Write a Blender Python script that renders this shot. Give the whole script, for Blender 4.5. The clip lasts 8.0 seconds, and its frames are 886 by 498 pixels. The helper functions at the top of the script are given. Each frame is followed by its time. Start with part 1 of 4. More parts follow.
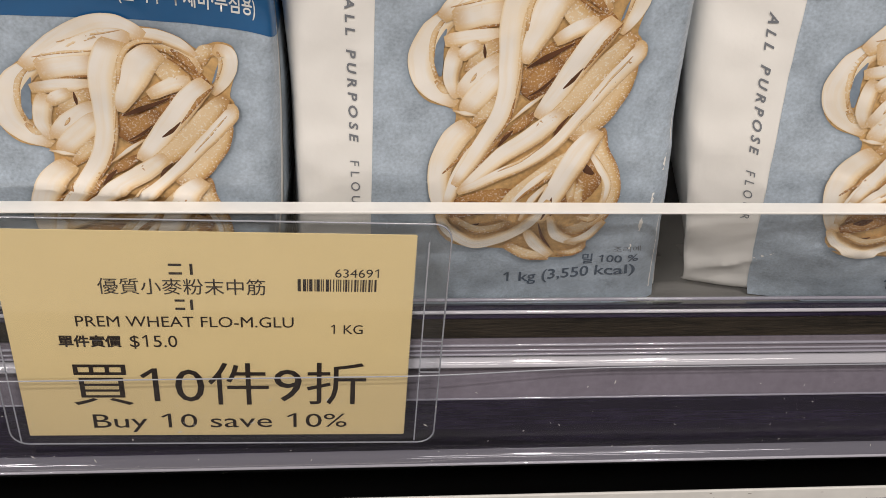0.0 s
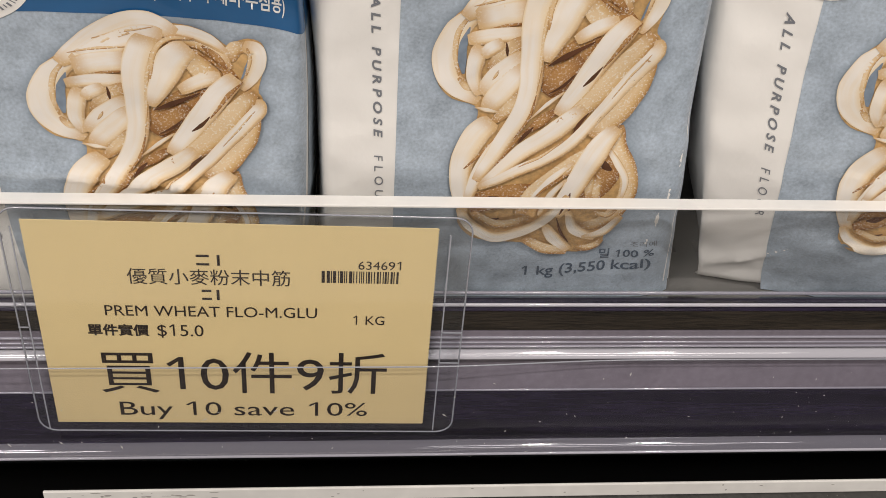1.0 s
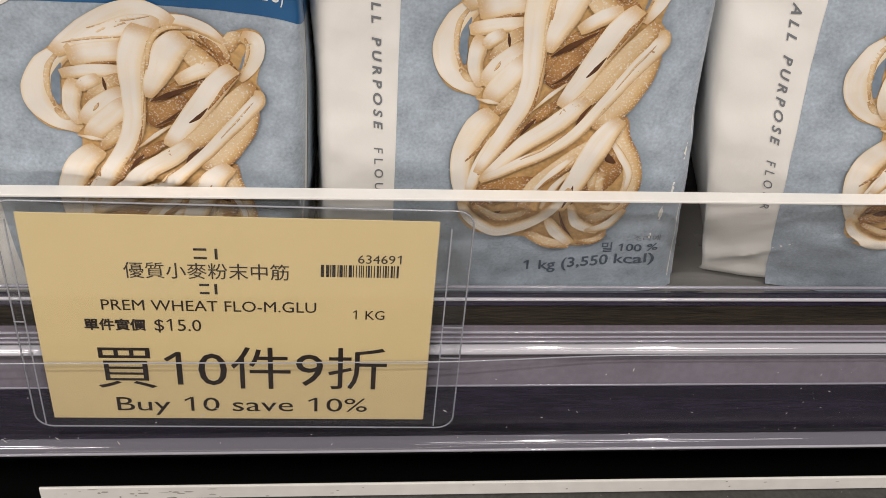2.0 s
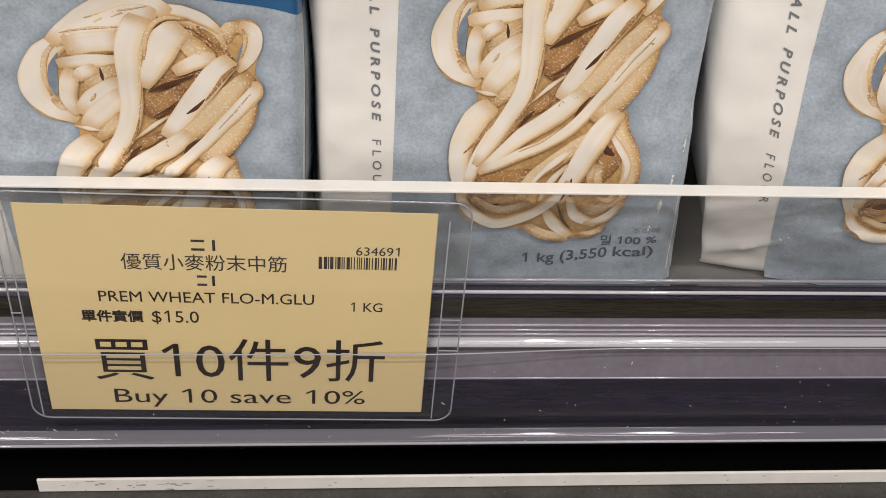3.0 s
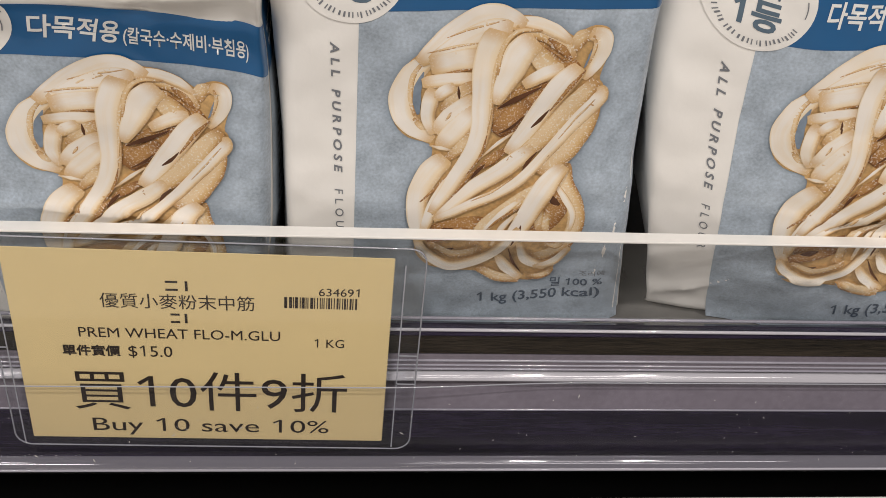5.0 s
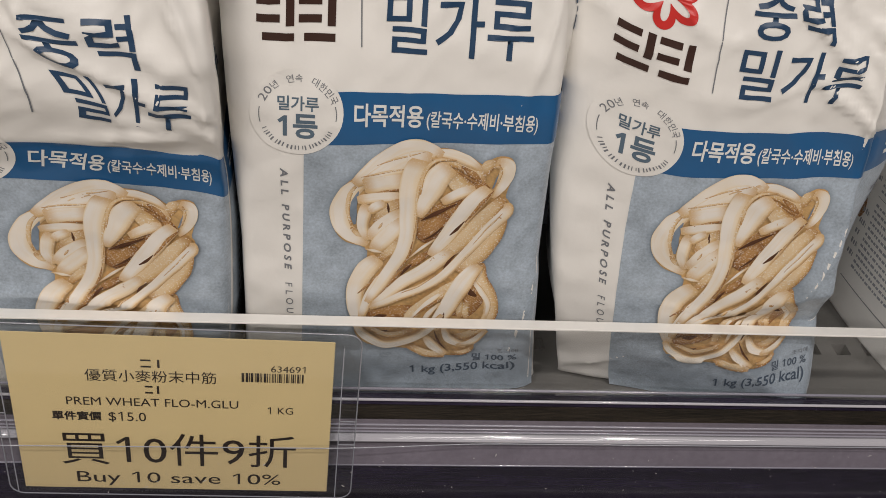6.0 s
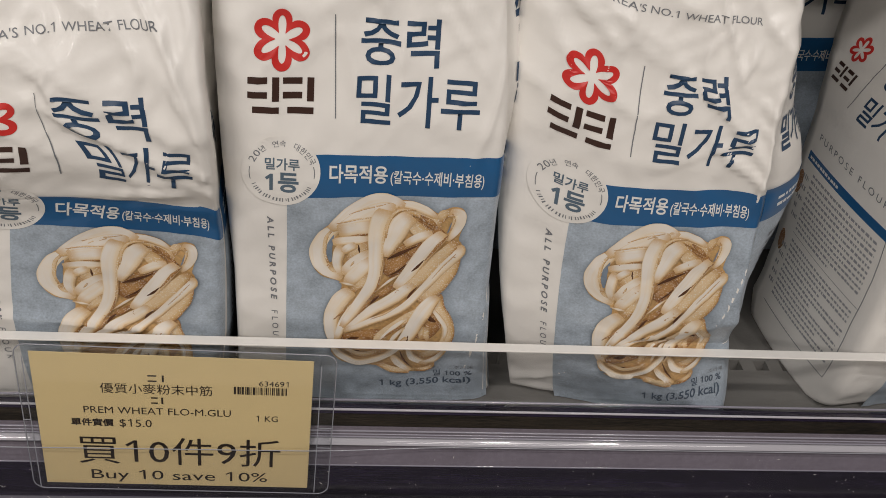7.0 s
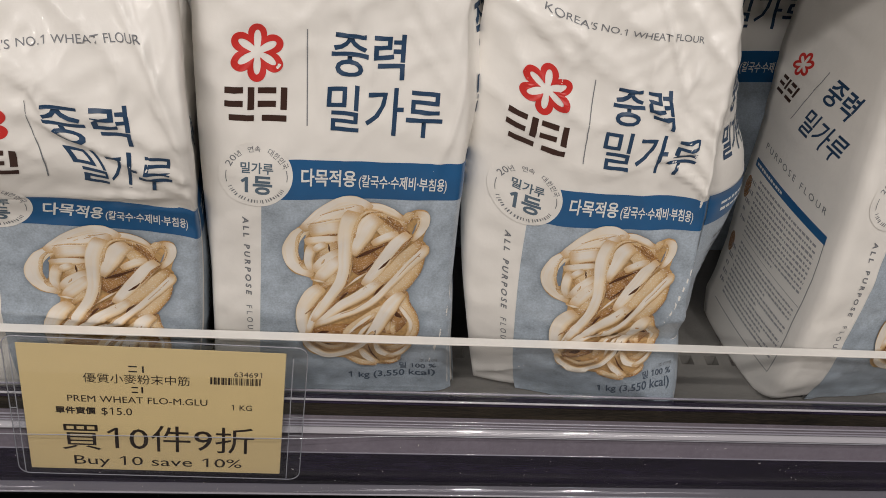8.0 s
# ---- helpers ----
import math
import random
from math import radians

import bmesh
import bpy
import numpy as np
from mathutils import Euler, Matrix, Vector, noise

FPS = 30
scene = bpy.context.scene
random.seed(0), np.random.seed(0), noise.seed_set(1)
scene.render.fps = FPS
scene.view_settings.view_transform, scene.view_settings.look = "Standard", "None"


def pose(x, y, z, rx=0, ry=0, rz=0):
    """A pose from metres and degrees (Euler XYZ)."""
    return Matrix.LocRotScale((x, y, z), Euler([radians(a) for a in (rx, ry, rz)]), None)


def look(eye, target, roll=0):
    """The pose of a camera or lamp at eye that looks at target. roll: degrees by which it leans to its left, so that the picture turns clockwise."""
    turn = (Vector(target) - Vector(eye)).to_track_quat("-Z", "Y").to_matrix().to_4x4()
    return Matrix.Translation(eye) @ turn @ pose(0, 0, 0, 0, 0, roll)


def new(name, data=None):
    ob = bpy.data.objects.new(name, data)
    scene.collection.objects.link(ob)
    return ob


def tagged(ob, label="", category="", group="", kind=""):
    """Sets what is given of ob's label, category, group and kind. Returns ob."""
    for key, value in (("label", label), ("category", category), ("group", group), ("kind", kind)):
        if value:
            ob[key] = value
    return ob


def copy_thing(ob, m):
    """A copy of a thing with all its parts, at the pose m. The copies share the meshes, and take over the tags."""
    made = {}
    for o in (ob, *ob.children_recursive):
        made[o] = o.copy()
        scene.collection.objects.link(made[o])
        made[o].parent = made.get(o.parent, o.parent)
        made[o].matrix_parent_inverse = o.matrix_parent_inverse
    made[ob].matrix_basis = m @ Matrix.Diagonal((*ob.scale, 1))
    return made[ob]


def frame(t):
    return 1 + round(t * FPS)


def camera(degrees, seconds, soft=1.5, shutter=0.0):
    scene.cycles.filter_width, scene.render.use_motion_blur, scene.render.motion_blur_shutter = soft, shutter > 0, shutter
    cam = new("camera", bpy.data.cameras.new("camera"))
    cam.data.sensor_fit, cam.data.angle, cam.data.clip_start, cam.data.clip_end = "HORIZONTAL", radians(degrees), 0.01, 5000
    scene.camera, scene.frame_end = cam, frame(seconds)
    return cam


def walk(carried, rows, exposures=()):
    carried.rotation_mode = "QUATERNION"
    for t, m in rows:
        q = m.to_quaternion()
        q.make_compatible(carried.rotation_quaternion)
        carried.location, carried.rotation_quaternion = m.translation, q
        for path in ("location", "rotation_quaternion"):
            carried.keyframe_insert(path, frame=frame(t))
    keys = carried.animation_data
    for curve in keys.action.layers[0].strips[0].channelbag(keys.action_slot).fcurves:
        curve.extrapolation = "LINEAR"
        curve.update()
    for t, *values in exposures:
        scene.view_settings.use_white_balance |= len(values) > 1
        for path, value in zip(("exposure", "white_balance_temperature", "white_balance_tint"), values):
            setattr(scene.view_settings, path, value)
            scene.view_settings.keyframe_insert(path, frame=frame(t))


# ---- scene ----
cam = camera(46.0, 8.0, soft=0.85)
PATH = [
    (0, (-0.01733, 0.04340, 1.18455), (0.02018, 0.36694, 0.95235), 3.754),
    (0.5, (-0.01865, 0.04172, 1.18476), (0.01777, 0.36529, 0.95243), 3.866),
    (1, (-0.02109, 0.03839, 1.18723), (0.01333, 0.36132, 0.95371), 3.871),
    (2.5, (-0.02081, 0.04203, 1.18392), (0.01358, 0.36329, 0.94812), 3.949),
    (3, (-0.02015, 0.04124, 1.18400), (0.01377, 0.36187, 0.94727), 4.046),
    (3.5, (-0.02044, 0.03714, 1.18592), (0.01271, 0.35795, 0.94932), 4.104),
    (4, (-0.02149, 0.03396, 1.18662), (0.01313, 0.35480, 0.95027), 4.226),
    (4.2, (-0.02276, 0.03510, 1.18729), (0.01291, 0.35443, 0.94905), 4.406),
    (5.3, (-0.00971, 0.02212, 1.21384), (0.02993, 0.34864, 0.98621), 5.188),
    (5.5, (-0.00869, 0.01653, 1.22388), (0.03318, 0.34389, 0.99786), 5.495),
    (6, (-0.00247, -0.00089, 1.25233), (0.04075, 0.32520, 1.02474), 6.033),
    (6.5, (0.00146, -0.02246, 1.27587), (0.04537, 0.30358, 1.04833), 6.183),
    (7, (0.00252, -0.03882, 1.29772), (0.04766, 0.28542, 1.06788), 6.633),
    (7.5, (0.00596, -0.05152, 1.30543), (0.05392, 0.27213, 1.07533), 7.133),
    (8, (0.00552, -0.05834, 1.31284), (0.05808, 0.26478, 1.08300), 7.779),
]
EXPOSURE = [(0, -0.74), (4.2, -0.70), (5.5, -0.98), (7, -1.24), (8, -1.18)]
walk(cam, [(t, look(eye, target, roll)) for t, eye, target, roll in PATH], EXPOSURE)

# ---- light ----
world = bpy.data.worlds.new("world")
scene.world = world
world.use_nodes = True
world.node_tree.nodes["Background"].inputs[0].default_value = (1.0, 0.93, 0.84, 1)
world.node_tree.nodes["Background"].inputs[1].default_value = 0.02


def area_lamp(name, at, aim, sx, sy, watts, colour, shape="RECTANGLE"):
    lamp = bpy.data.lights.new(name, "AREA")
    lamp.shape, lamp.size, lamp.size_y, lamp.energy, lamp.color = shape, sx, sy, watts, colour
    ob = new(name, lamp)
    ob.matrix_world = look(at, aim)
    return ob


WARM = (1.0, 0.94, 0.90)
for lx in (0.585, 0.96):
    area_lamp("spot_light", (lx, -1.43, 3.55), (0.1, 0.25, 1.0), 0.1, 0.1, 32, WARM, "DISK")
# Unseen fill lamps, added to brighten the bag fronts and left-hand sides.
for lx, watts in ((-1.7, 96), (0.9, 26)):
    area_lamp("fill_light", (lx, -1.9, 3.5), (lx, -1.89, 0), 1.3, 0.3, watts, WARM)
    area_lamp("fill_light", (lx, -3.1, 3.5), (lx, -3.09, 0), 1.3, 0.3, watts, WARM)


# ---- materials ----
def material(name, colour, rough=0.5, metal=0.0, coat=0.0, grain=0.0, grain_scale=400.0, bump=0.0, bump_scale=300.0, stretch=1.0, spec=0.5):
    m = bpy.data.materials.new(name)
    m.use_nodes = True
    t = m.node_tree
    b = t.nodes["Principled BSDF"]
    b.inputs["Base Color"].default_value = (*colour, 1)
    b.inputs["Roughness"].default_value = rough
    b.inputs["Metallic"].default_value = metal
    b.inputs["Coat Weight"].default_value = coat
    b.inputs["Specular IOR Level"].default_value = spec
    where = t.nodes.new("ShaderNodeMapping")
    where.inputs["Scale"].default_value = (1 / stretch, 1, 1)
    t.links.new(t.nodes.new("ShaderNodeTexCoord").outputs["Object"], where.inputs["Vector"])
    if grain:
        fine, broad = t.nodes.new("ShaderNodeTexNoise"), t.nodes.new("ShaderNodeTexNoise")
        fine.inputs["Scale"].default_value, fine.inputs["Detail"].default_value = grain_scale, 5
        broad.inputs["Scale"].default_value, broad.inputs["Detail"].default_value = grain_scale / 9, 3
        t.links.new(where.outputs[0], fine.inputs["Vector"])
        t.links.new(where.outputs[0], broad.inputs["Vector"])
        both = t.nodes.new("ShaderNodeMath")
        both.operation = "ADD"
        t.links.new(fine.outputs["Fac"], both.inputs[0])
        t.links.new(broad.outputs["Fac"], both.inputs[1])
        span = t.nodes.new("ShaderNodeMapRange")
        span.inputs["From Min"].default_value, span.inputs["From Max"].default_value = 0.6, 1.4
        span.inputs["To Min"].default_value, span.inputs["To Max"].default_value = 1 - grain, 1 + grain
        t.links.new(both.outputs[0], span.inputs["Value"])
        scale = t.nodes.new("ShaderNodeVectorMath")
        scale.operation = "SCALE"
        scale.inputs[0].default_value = colour
        t.links.new(span.outputs[0], scale.inputs["Scale"])
        t.links.new(scale.outputs[0], b.inputs["Base Color"])
    if bump:
        n = t.nodes.new("ShaderNodeTexNoise")
        n.inputs["Scale"].default_value, n.inputs["Detail"].default_value = bump_scale, 4
        t.links.new(where.outputs[0], n.inputs["Vector"])
        d = t.nodes.new("ShaderNodeBump")
        d.inputs["Strength"].default_value, d.inputs["Distance"].default_value = bump, 0.002
        t.links.new(n.outputs["Fac"], d.inputs["Height"])
        t.links.new(d.outputs["Normal"], b.inputs["Normal"])
    return m


def clear_plastic(name, tint=(0.985, 0.988, 0.99), rough=0.04, haze=0.0):
    m = bpy.data.materials.new(name)
    m.use_nodes = True
    t = m.node_tree
    t.nodes.clear()
    out, mix = t.nodes.new("ShaderNodeOutputMaterial"), t.nodes.new("ShaderNodeMixShader")
    see, shine, fres = t.nodes.new("ShaderNodeBsdfTransparent"), t.nodes.new("ShaderNodeBsdfGlossy"), t.nodes.new("ShaderNodeLayerWeight")
    curve, level = t.nodes.new("ShaderNodeMath"), t.nodes.new("ShaderNodeMath")
    curve.operation, curve.inputs[1].default_value = "POWER", 4.0
    level.operation, level.inputs[1].default_value, level.inputs[2].default_value = "MULTIPLY_ADD", 0.8, 0.035
    see.inputs["Color"].default_value = (*tint, 1)
    shine.inputs["Roughness"].default_value = rough
    t.links.new(fres.outputs["Facing"], curve.inputs[0])
    t.links.new(curve.outputs[0], level.inputs[0])
    t.links.new(level.outputs[0], mix.inputs[0])
    t.links.new(see.outputs[0], mix.inputs[1])
    t.links.new(shine.outputs[0], mix.inputs[2])
    last = mix
    if haze:
        more, dust = t.nodes.new("ShaderNodeMixShader"), t.nodes.new("ShaderNodeBsdfDiffuse")
        dust.inputs["Color"].default_value = (0.8, 0.8, 0.82, 1)
        more.inputs[0].default_value = haze
        t.links.new(mix.outputs[0], more.inputs[1])
        t.links.new(dust.outputs[0], more.inputs[2])
        last = more
    t.links.new(last.outputs[0], out.inputs[0])
    return m


def noodle_material(name, edge, flank, crown, dusted=0.6):
    """A printed ribbon of dough: pale, with pictured shade painted on its far rim and tucked ends, dusted with flour.
    """
    m = material(name, crown, 0.42)
    t = m.node_tree
    b = t.nodes["Principled BSDF"]
    uv, split = t.nodes.new("ShaderNodeUVMap"), t.nodes.new("ShaderNodeSeparateXYZ")
    uv.uv_map = "ribbon"
    t.links.new(uv.outputs[0], split.inputs[0])
    ramp = t.nodes.new("ShaderNodeValToRGB")
    e = ramp.color_ramp.elements
    e[0].position, e[0].color = 0.0, (*flank, 1)
    e[1].position, e[1].color = 1.0, (edge[0] * 0.6, edge[1] * 0.5, edge[2] * 0.42, 1)
    for at, c in ((0.07, crown), (0.54, crown), (0.74, flank), (0.83, edge)):
        k = e.new(at)
        k.color = (*c, 1)
    noise_uv = t.nodes.new("ShaderNodeTexNoise")
    noise_uv.inputs["Scale"].default_value = 160
    coord = t.nodes.new("ShaderNodeTexCoord")
    t.links.new(coord.outputs["Object"], noise_uv.inputs["Vector"])
    wob = t.nodes.new("ShaderNodeMath")
    wob.operation, wob.inputs[1].default_value, wob.inputs[2].default_value = "MULTIPLY_ADD", 0.10, -0.05
    t.links.new(noise_uv.outputs["Fac"], wob.inputs[0])
    add = t.nodes.new("ShaderNodeMath")
    add.operation = "ADD"
    t.links.new(split.outputs["Y"], add.inputs[0])
    t.links.new(wob.outputs[0], add.inputs[1])
    t.links.new(add.outputs[0], ramp.inputs[0])
    tone = t.nodes.new("ShaderNodeTexNoise")
    tone.inputs["Scale"].default_value, tone.inputs["Detail"].default_value = 90, 2
    t.links.new(coord.outputs["Object"], tone.inputs["Vector"])
    patch = t.nodes.new("ShaderNodeMapRange")
    patch.inputs["From Min"].default_value, patch.inputs["From Max"].default_value = 0.45, 0.70
    patch.inputs["To Min"].default_value, patch.inputs["To Max"].default_value = 0.0, 0.4
    t.links.new(tone.outputs["Fac"], patch.inputs["Value"])
    toast = t.nodes.new("ShaderNodeMixRGB")
    toast.inputs[2].default_value = (*flank, 1)
    t.links.new(patch.outputs[0], toast.inputs[0])
    info, pack = t.nodes.new("ShaderNodeObjectInfo"), t.nodes.new("ShaderNodeCombineXYZ")
    along, over, third = (t.nodes.new("ShaderNodeMath") for _ in range(3))
    for node, factor in ((along, 2.0), (over, 4.0), (third, 40.0)):
        node.operation, node.inputs[1].default_value = "MULTIPLY", factor
    t.links.new(split.outputs["X"], along.inputs[0])
    t.links.new(add.outputs[0], over.inputs[0])
    t.links.new(info.outputs["Random"], third.inputs[0])
    for k, node in enumerate((along, over, third)):
        t.links.new(node.outputs[0], pack.inputs[k])
    pleat = t.nodes.new("ShaderNodeTexNoise")
    pleat.inputs["Scale"].default_value, pleat.inputs["Detail"].default_value = 1.0, 3
    t.links.new(pack.outputs[0], pleat.inputs["Vector"])
    fold = t.nodes.new("ShaderNodeMapRange")
    fold.inputs["From Min"].default_value, fold.inputs["From Max"].default_value = 0.50, 0.68
    fold.inputs["To Min"].default_value, fold.inputs["To Max"].default_value = 0.0, 0.35
    t.links.new(pleat.outputs["Fac"], fold.inputs["Value"])
    pleated = t.nodes.new("ShaderNodeMixRGB")
    pleated.inputs[2].default_value = (*flank, 1)
    t.links.new(fold.outputs[0], pleated.inputs[0])
    t.links.new(ramp.outputs[0], pleated.inputs[1])
    t.links.new(pleated.outputs[0], toast.inputs[1])
    speck = t.nodes.new("ShaderNodeTexNoise")
    speck.inputs["Scale"].default_value, speck.inputs["Detail"].default_value = 1900, 3
    t.links.new(coord.outputs["Object"], speck.inputs["Vector"])
    cut = t.nodes.new("ShaderNodeMapRange")
    cut.inputs["From Min"].default_value, cut.inputs["From Max"].default_value = 0.54, 0.68
    cut.inputs["To Max"].default_value = dusted
    t.links.new(speck.outputs["Fac"], cut.inputs["Value"])
    flour = t.nodes.new("ShaderNodeMixRGB")
    flour.inputs[2].default_value = (0.86, 0.80, 0.70, 1)
    t.links.new(cut.outputs[0], flour.inputs[0])
    tips, tip_split, tuck, under = t.nodes.new("ShaderNodeUVMap"), t.nodes.new("ShaderNodeSeparateXYZ"), t.nodes.new("ShaderNodeMapRange"), t.nodes.new("ShaderNodeMixRGB")
    tips.uv_map, tuck.interpolation_type = "ends", "SMOOTHSTEP"
    tuck.inputs["To Min"].default_value, tuck.inputs["To Max"].default_value = 0.9, 0.0
    under.inputs[2].default_value = (*edge, 1)
    t.links.new(tips.outputs[0], tip_split.inputs[0])
    t.links.new(tip_split.outputs["X"], tuck.inputs["Value"])
    t.links.new(tuck.outputs[0], under.inputs[0])
    t.links.new(toast.outputs[0], under.inputs[1])
    t.links.new(under.outputs[0], flour.inputs[1])
    t.links.new(flour.outputs[0], b.inputs["Base Color"])
    return m


PAPER = material("bag_white", (0.87, 0.845, 0.80), 0.38, coat=0.12, grain=0.03, grain_scale=120, bump=0.06, bump_scale=260)
BLUE_GREY = material("print_blue_grey", (0.40, 0.465, 0.535), 0.36, coat=0.12, grain=0.30, grain_scale=1300, bump=0.05, bump_scale=300)
def printed_shadow_material(name, inner, outer):
    """Panel ink that deepens towards the picture, as its printed drop shadow."""
    m = material(name, outer, 0.36, coat=0.12, grain=0.30, grain_scale=1300, bump=0.05, bump_scale=300)
    t = m.node_tree
    b = t.nodes["Principled BSDF"]
    grained = b.inputs["Base Color"].links[0].from_socket
    uv, split, fade, mix = t.nodes.new("ShaderNodeUVMap"), t.nodes.new("ShaderNodeSeparateXYZ"), t.nodes.new("ShaderNodeMapRange"), t.nodes.new("ShaderNodeMixRGB")
    uv.uv_map, fade.interpolation_type = "fade", "SMOOTHSTEP"
    fade.inputs["To Min"].default_value, fade.inputs["To Max"].default_value = 0.85, 0.0
    t.links.new(uv.outputs[0], split.inputs[0])
    t.links.new(split.outputs["Y"], fade.inputs["Value"])
    t.links.new(fade.outputs[0], mix.inputs[0])
    t.links.new(grained, mix.inputs[1])
    mix.inputs[2].default_value = (*inner, 1)
    t.links.new(mix.outputs[0], b.inputs["Base Color"])
    return m


PRINTED_SHADOW = printed_shadow_material("print_shadow", (0.23, 0.28, 0.335), (0.40, 0.465, 0.535))
BAND_BLUE = material("print_band_blue", (0.012, 0.105, 0.27), 0.34, coat=0.2, grain=0.05, grain_scale=200)
NAVY = material("print_navy", (0.018, 0.055, 0.12), 0.4)
GREY_INK = material("print_grey", (0.19, 0.20, 0.22), 0.45)
FAINT_INK = material("print_pale_grey", (0.33, 0.335, 0.35), 0.45)
SLATE = material("print_slate", (0.075, 0.105, 0.15), 0.45)
BADGE_INK = material("print_badge_blue_grey", (0.10, 0.15, 0.20), 0.45)
WHITE_INK = material("print_white", (0.82, 0.82, 0.80), 0.4)
RED_INK = material("print_red", (0.62, 0.03, 0.025), 0.38)
BROWN_INK = material("print_brown", (0.045, 0.018, 0.012), 0.4)
# The darker tones also paint the pictured shade in gaps and crevices.
DOUGH = {
    "l": noodle_material("print_noodle_pale", (0.66, 0.43, 0.20), (0.84, 0.68, 0.46), (0.88, 0.82, 0.74), 0.3),
    "t": noodle_material("print_noodle_tan", (0.48, 0.26, 0.09), (0.66, 0.43, 0.19), (0.78, 0.59, 0.36), 0.75),
    "b": noodle_material("print_noodle_brown", (0.26, 0.11, 0.03), (0.36, 0.17, 0.05), (0.47, 0.25, 0.085), 0.65),
    "k": material("print_noodle_crevice", (0.10, 0.036, 0.012), 0.42, grain=0.4, grain_scale=300),
    "h": material("print_noodle_gap", (0.20, 0.25, 0.31), 0.42, grain=0.3, grain_scale=520),
    "base": material("print_noodle_shade", (0.55, 0.34, 0.14), 0.42, grain=0.4, grain_scale=800),
}
CLEAR = clear_plastic("clear_acrylic")
CLEAR_FILM = clear_plastic("clear_pvc", (0.93, 0.93, 0.96), 0.06, 0.006)
# Near white: the light that the clear edge catches, put into its colour.
LIT_EDGE = material("lit_acrylic_edge", (0.86, 0.84, 0.80), 0.3, grain=0.04, grain_scale=300)
RIM = material("acrylic_rim", (0.33, 0.34, 0.38), 0.12, spec=0.8)
TICKET = material("ticket_yellow", (0.74, 0.585, 0.30), 0.55, grain=0.03, grain_scale=500)
INK = material("ticket_ink", (0.018, 0.010, 0.007), 0.5)
DECK = material("shelf_grey", (0.16, 0.155, 0.145), 0.42, grain=0.12, grain_scale=700, bump=0.05, bump_scale=900)
DARK = material("rail_dark", (0.016, 0.012, 0.026), 0.13, grain=1.0, stretch=14, grain_scale=1500, bump=0.02, bump_scale=500, spec=0.6)
DARK_TOP = material("rail_top", (0.022, 0.017, 0.012), 0.3, grain=1.0, stretch=12, grain_scale=2200, bump=0.25, bump_scale=2200)
# One bead plastic in three tones: its shine and shade are put into the colour.
BEAD = material("rail_bead", (0.30, 0.29, 0.34), 0.10, coat=0.3)
BEAD_SHADED = material("rail_bead_shaded", (0.16, 0.155, 0.18), 0.04, coat=0.6)
BEAD_LIT = material("rail_bead_lit", (0.46, 0.45, 0.49), 0.035, coat=0.5)
# Lighter rail tone: the reflection on its upper faces, put into the colour.
REFLECTED_GREY = material("rail_reflected_grey", (0.21, 0.187, 0.22), 0.12, grain=0.15, grain_scale=500)
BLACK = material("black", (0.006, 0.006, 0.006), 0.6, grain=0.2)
TRIM_WHITE = material("white_trim", (0.74, 0.72, 0.68), 0.4, grain=0.10, grain_scale=160)
LEDGE = material("ledge_dark", (0.045, 0.043, 0.040), 0.55, grain=0.5, grain_scale=900)
WALL = material("wall_paint", (0.30, 0.28, 0.26), 0.7, grain=0.05, grain_scale=20)
FLOOR = material("floor_tile", (0.46, 0.44, 0.41), 0.3, grain=0.08, grain_scale=15)
BACKING = material("shelf_back", (0.03, 0.026, 0.022), 0.6, grain=0.15, grain_scale=60)


# ---- builders ----
def finish(name, bm, mat, parent=None, label="", smooth=False):
    me = bpy.data.meshes.new(name)
    bm.to_mesh(me)
    bm.free()
    me.materials.append(mat)
    if smooth:
        me.polygons.foreach_set("use_smooth", [True] * len(me.polygons))
    ob = new(name, me)
    if parent is not None:
        ob.parent = parent
    if label:
        ob["label"] = label
    return ob


part = finish


def thing(name, at, label, category, group="", kind=""):
    ob = new(name)
    ob.empty_display_size = 0.01
    ob.location = at
    return tagged(ob, label, category, group, kind)


def box(bm, x0, x1, y0, y1, z0, z1, bevel=0.0):
    made = bmesh.ops.create_cube(bm, size=1.0, matrix=Matrix.Translation(((x0 + x1) / 2, (y0 + y1) / 2, (z0 + z1) / 2)) @ Matrix.Diagonal((x1 - x0, y1 - y0, z1 - z0, 1)))
    if bevel:
        edges = list({e for v in made["verts"] for e in v.link_edges})
        bmesh.ops.bevel(bm, geom=edges, offset=bevel, segments=2, affect="EDGES", profile=0.5)
    return bm


def boxed(*a, **k):
    return box(bmesh.new(), *a, **k)


def extrude_profile(points, x0, x1):
    """A bar along x with the section points, in y and z; its ends have corners of their own, so that the shine runs true."""
    bm = bmesh.new()
    (a, b), (c, d) = ([[bm.verts.new((x, y, z)) for y, z in points] for x in (x0, x1)] for _ in range(2))
    n = len(points)
    for i in range(n):
        j = (i + 1) % n
        bm.faces.new((a[i], b[i], b[j], a[j]))
    bm.faces.new(c)
    bm.faces.new(d[::-1])
    bmesh.ops.recalc_face_normals(bm, faces=bm.faces)
    return bm


def arc_bar(y, z, r, a0, a1, x0, x1, depth=0.003, n=14):
    """A bar whose front is part of a wide round: headings a0 to a1 up from level, towards the aisle."""
    arc = [(y - r * math.cos(radians(a0 + (a1 - a0) * i / n)), z + r * math.sin(radians(a0 + (a1 - a0) * i / n))) for i in range(n + 1)]
    return extrude_profile(arc + [(arc[-1][0] + depth, arc[-1][1]), (max(arc[0][0], arc[-1][0]) + depth, arc[0][1])], x0, x1)


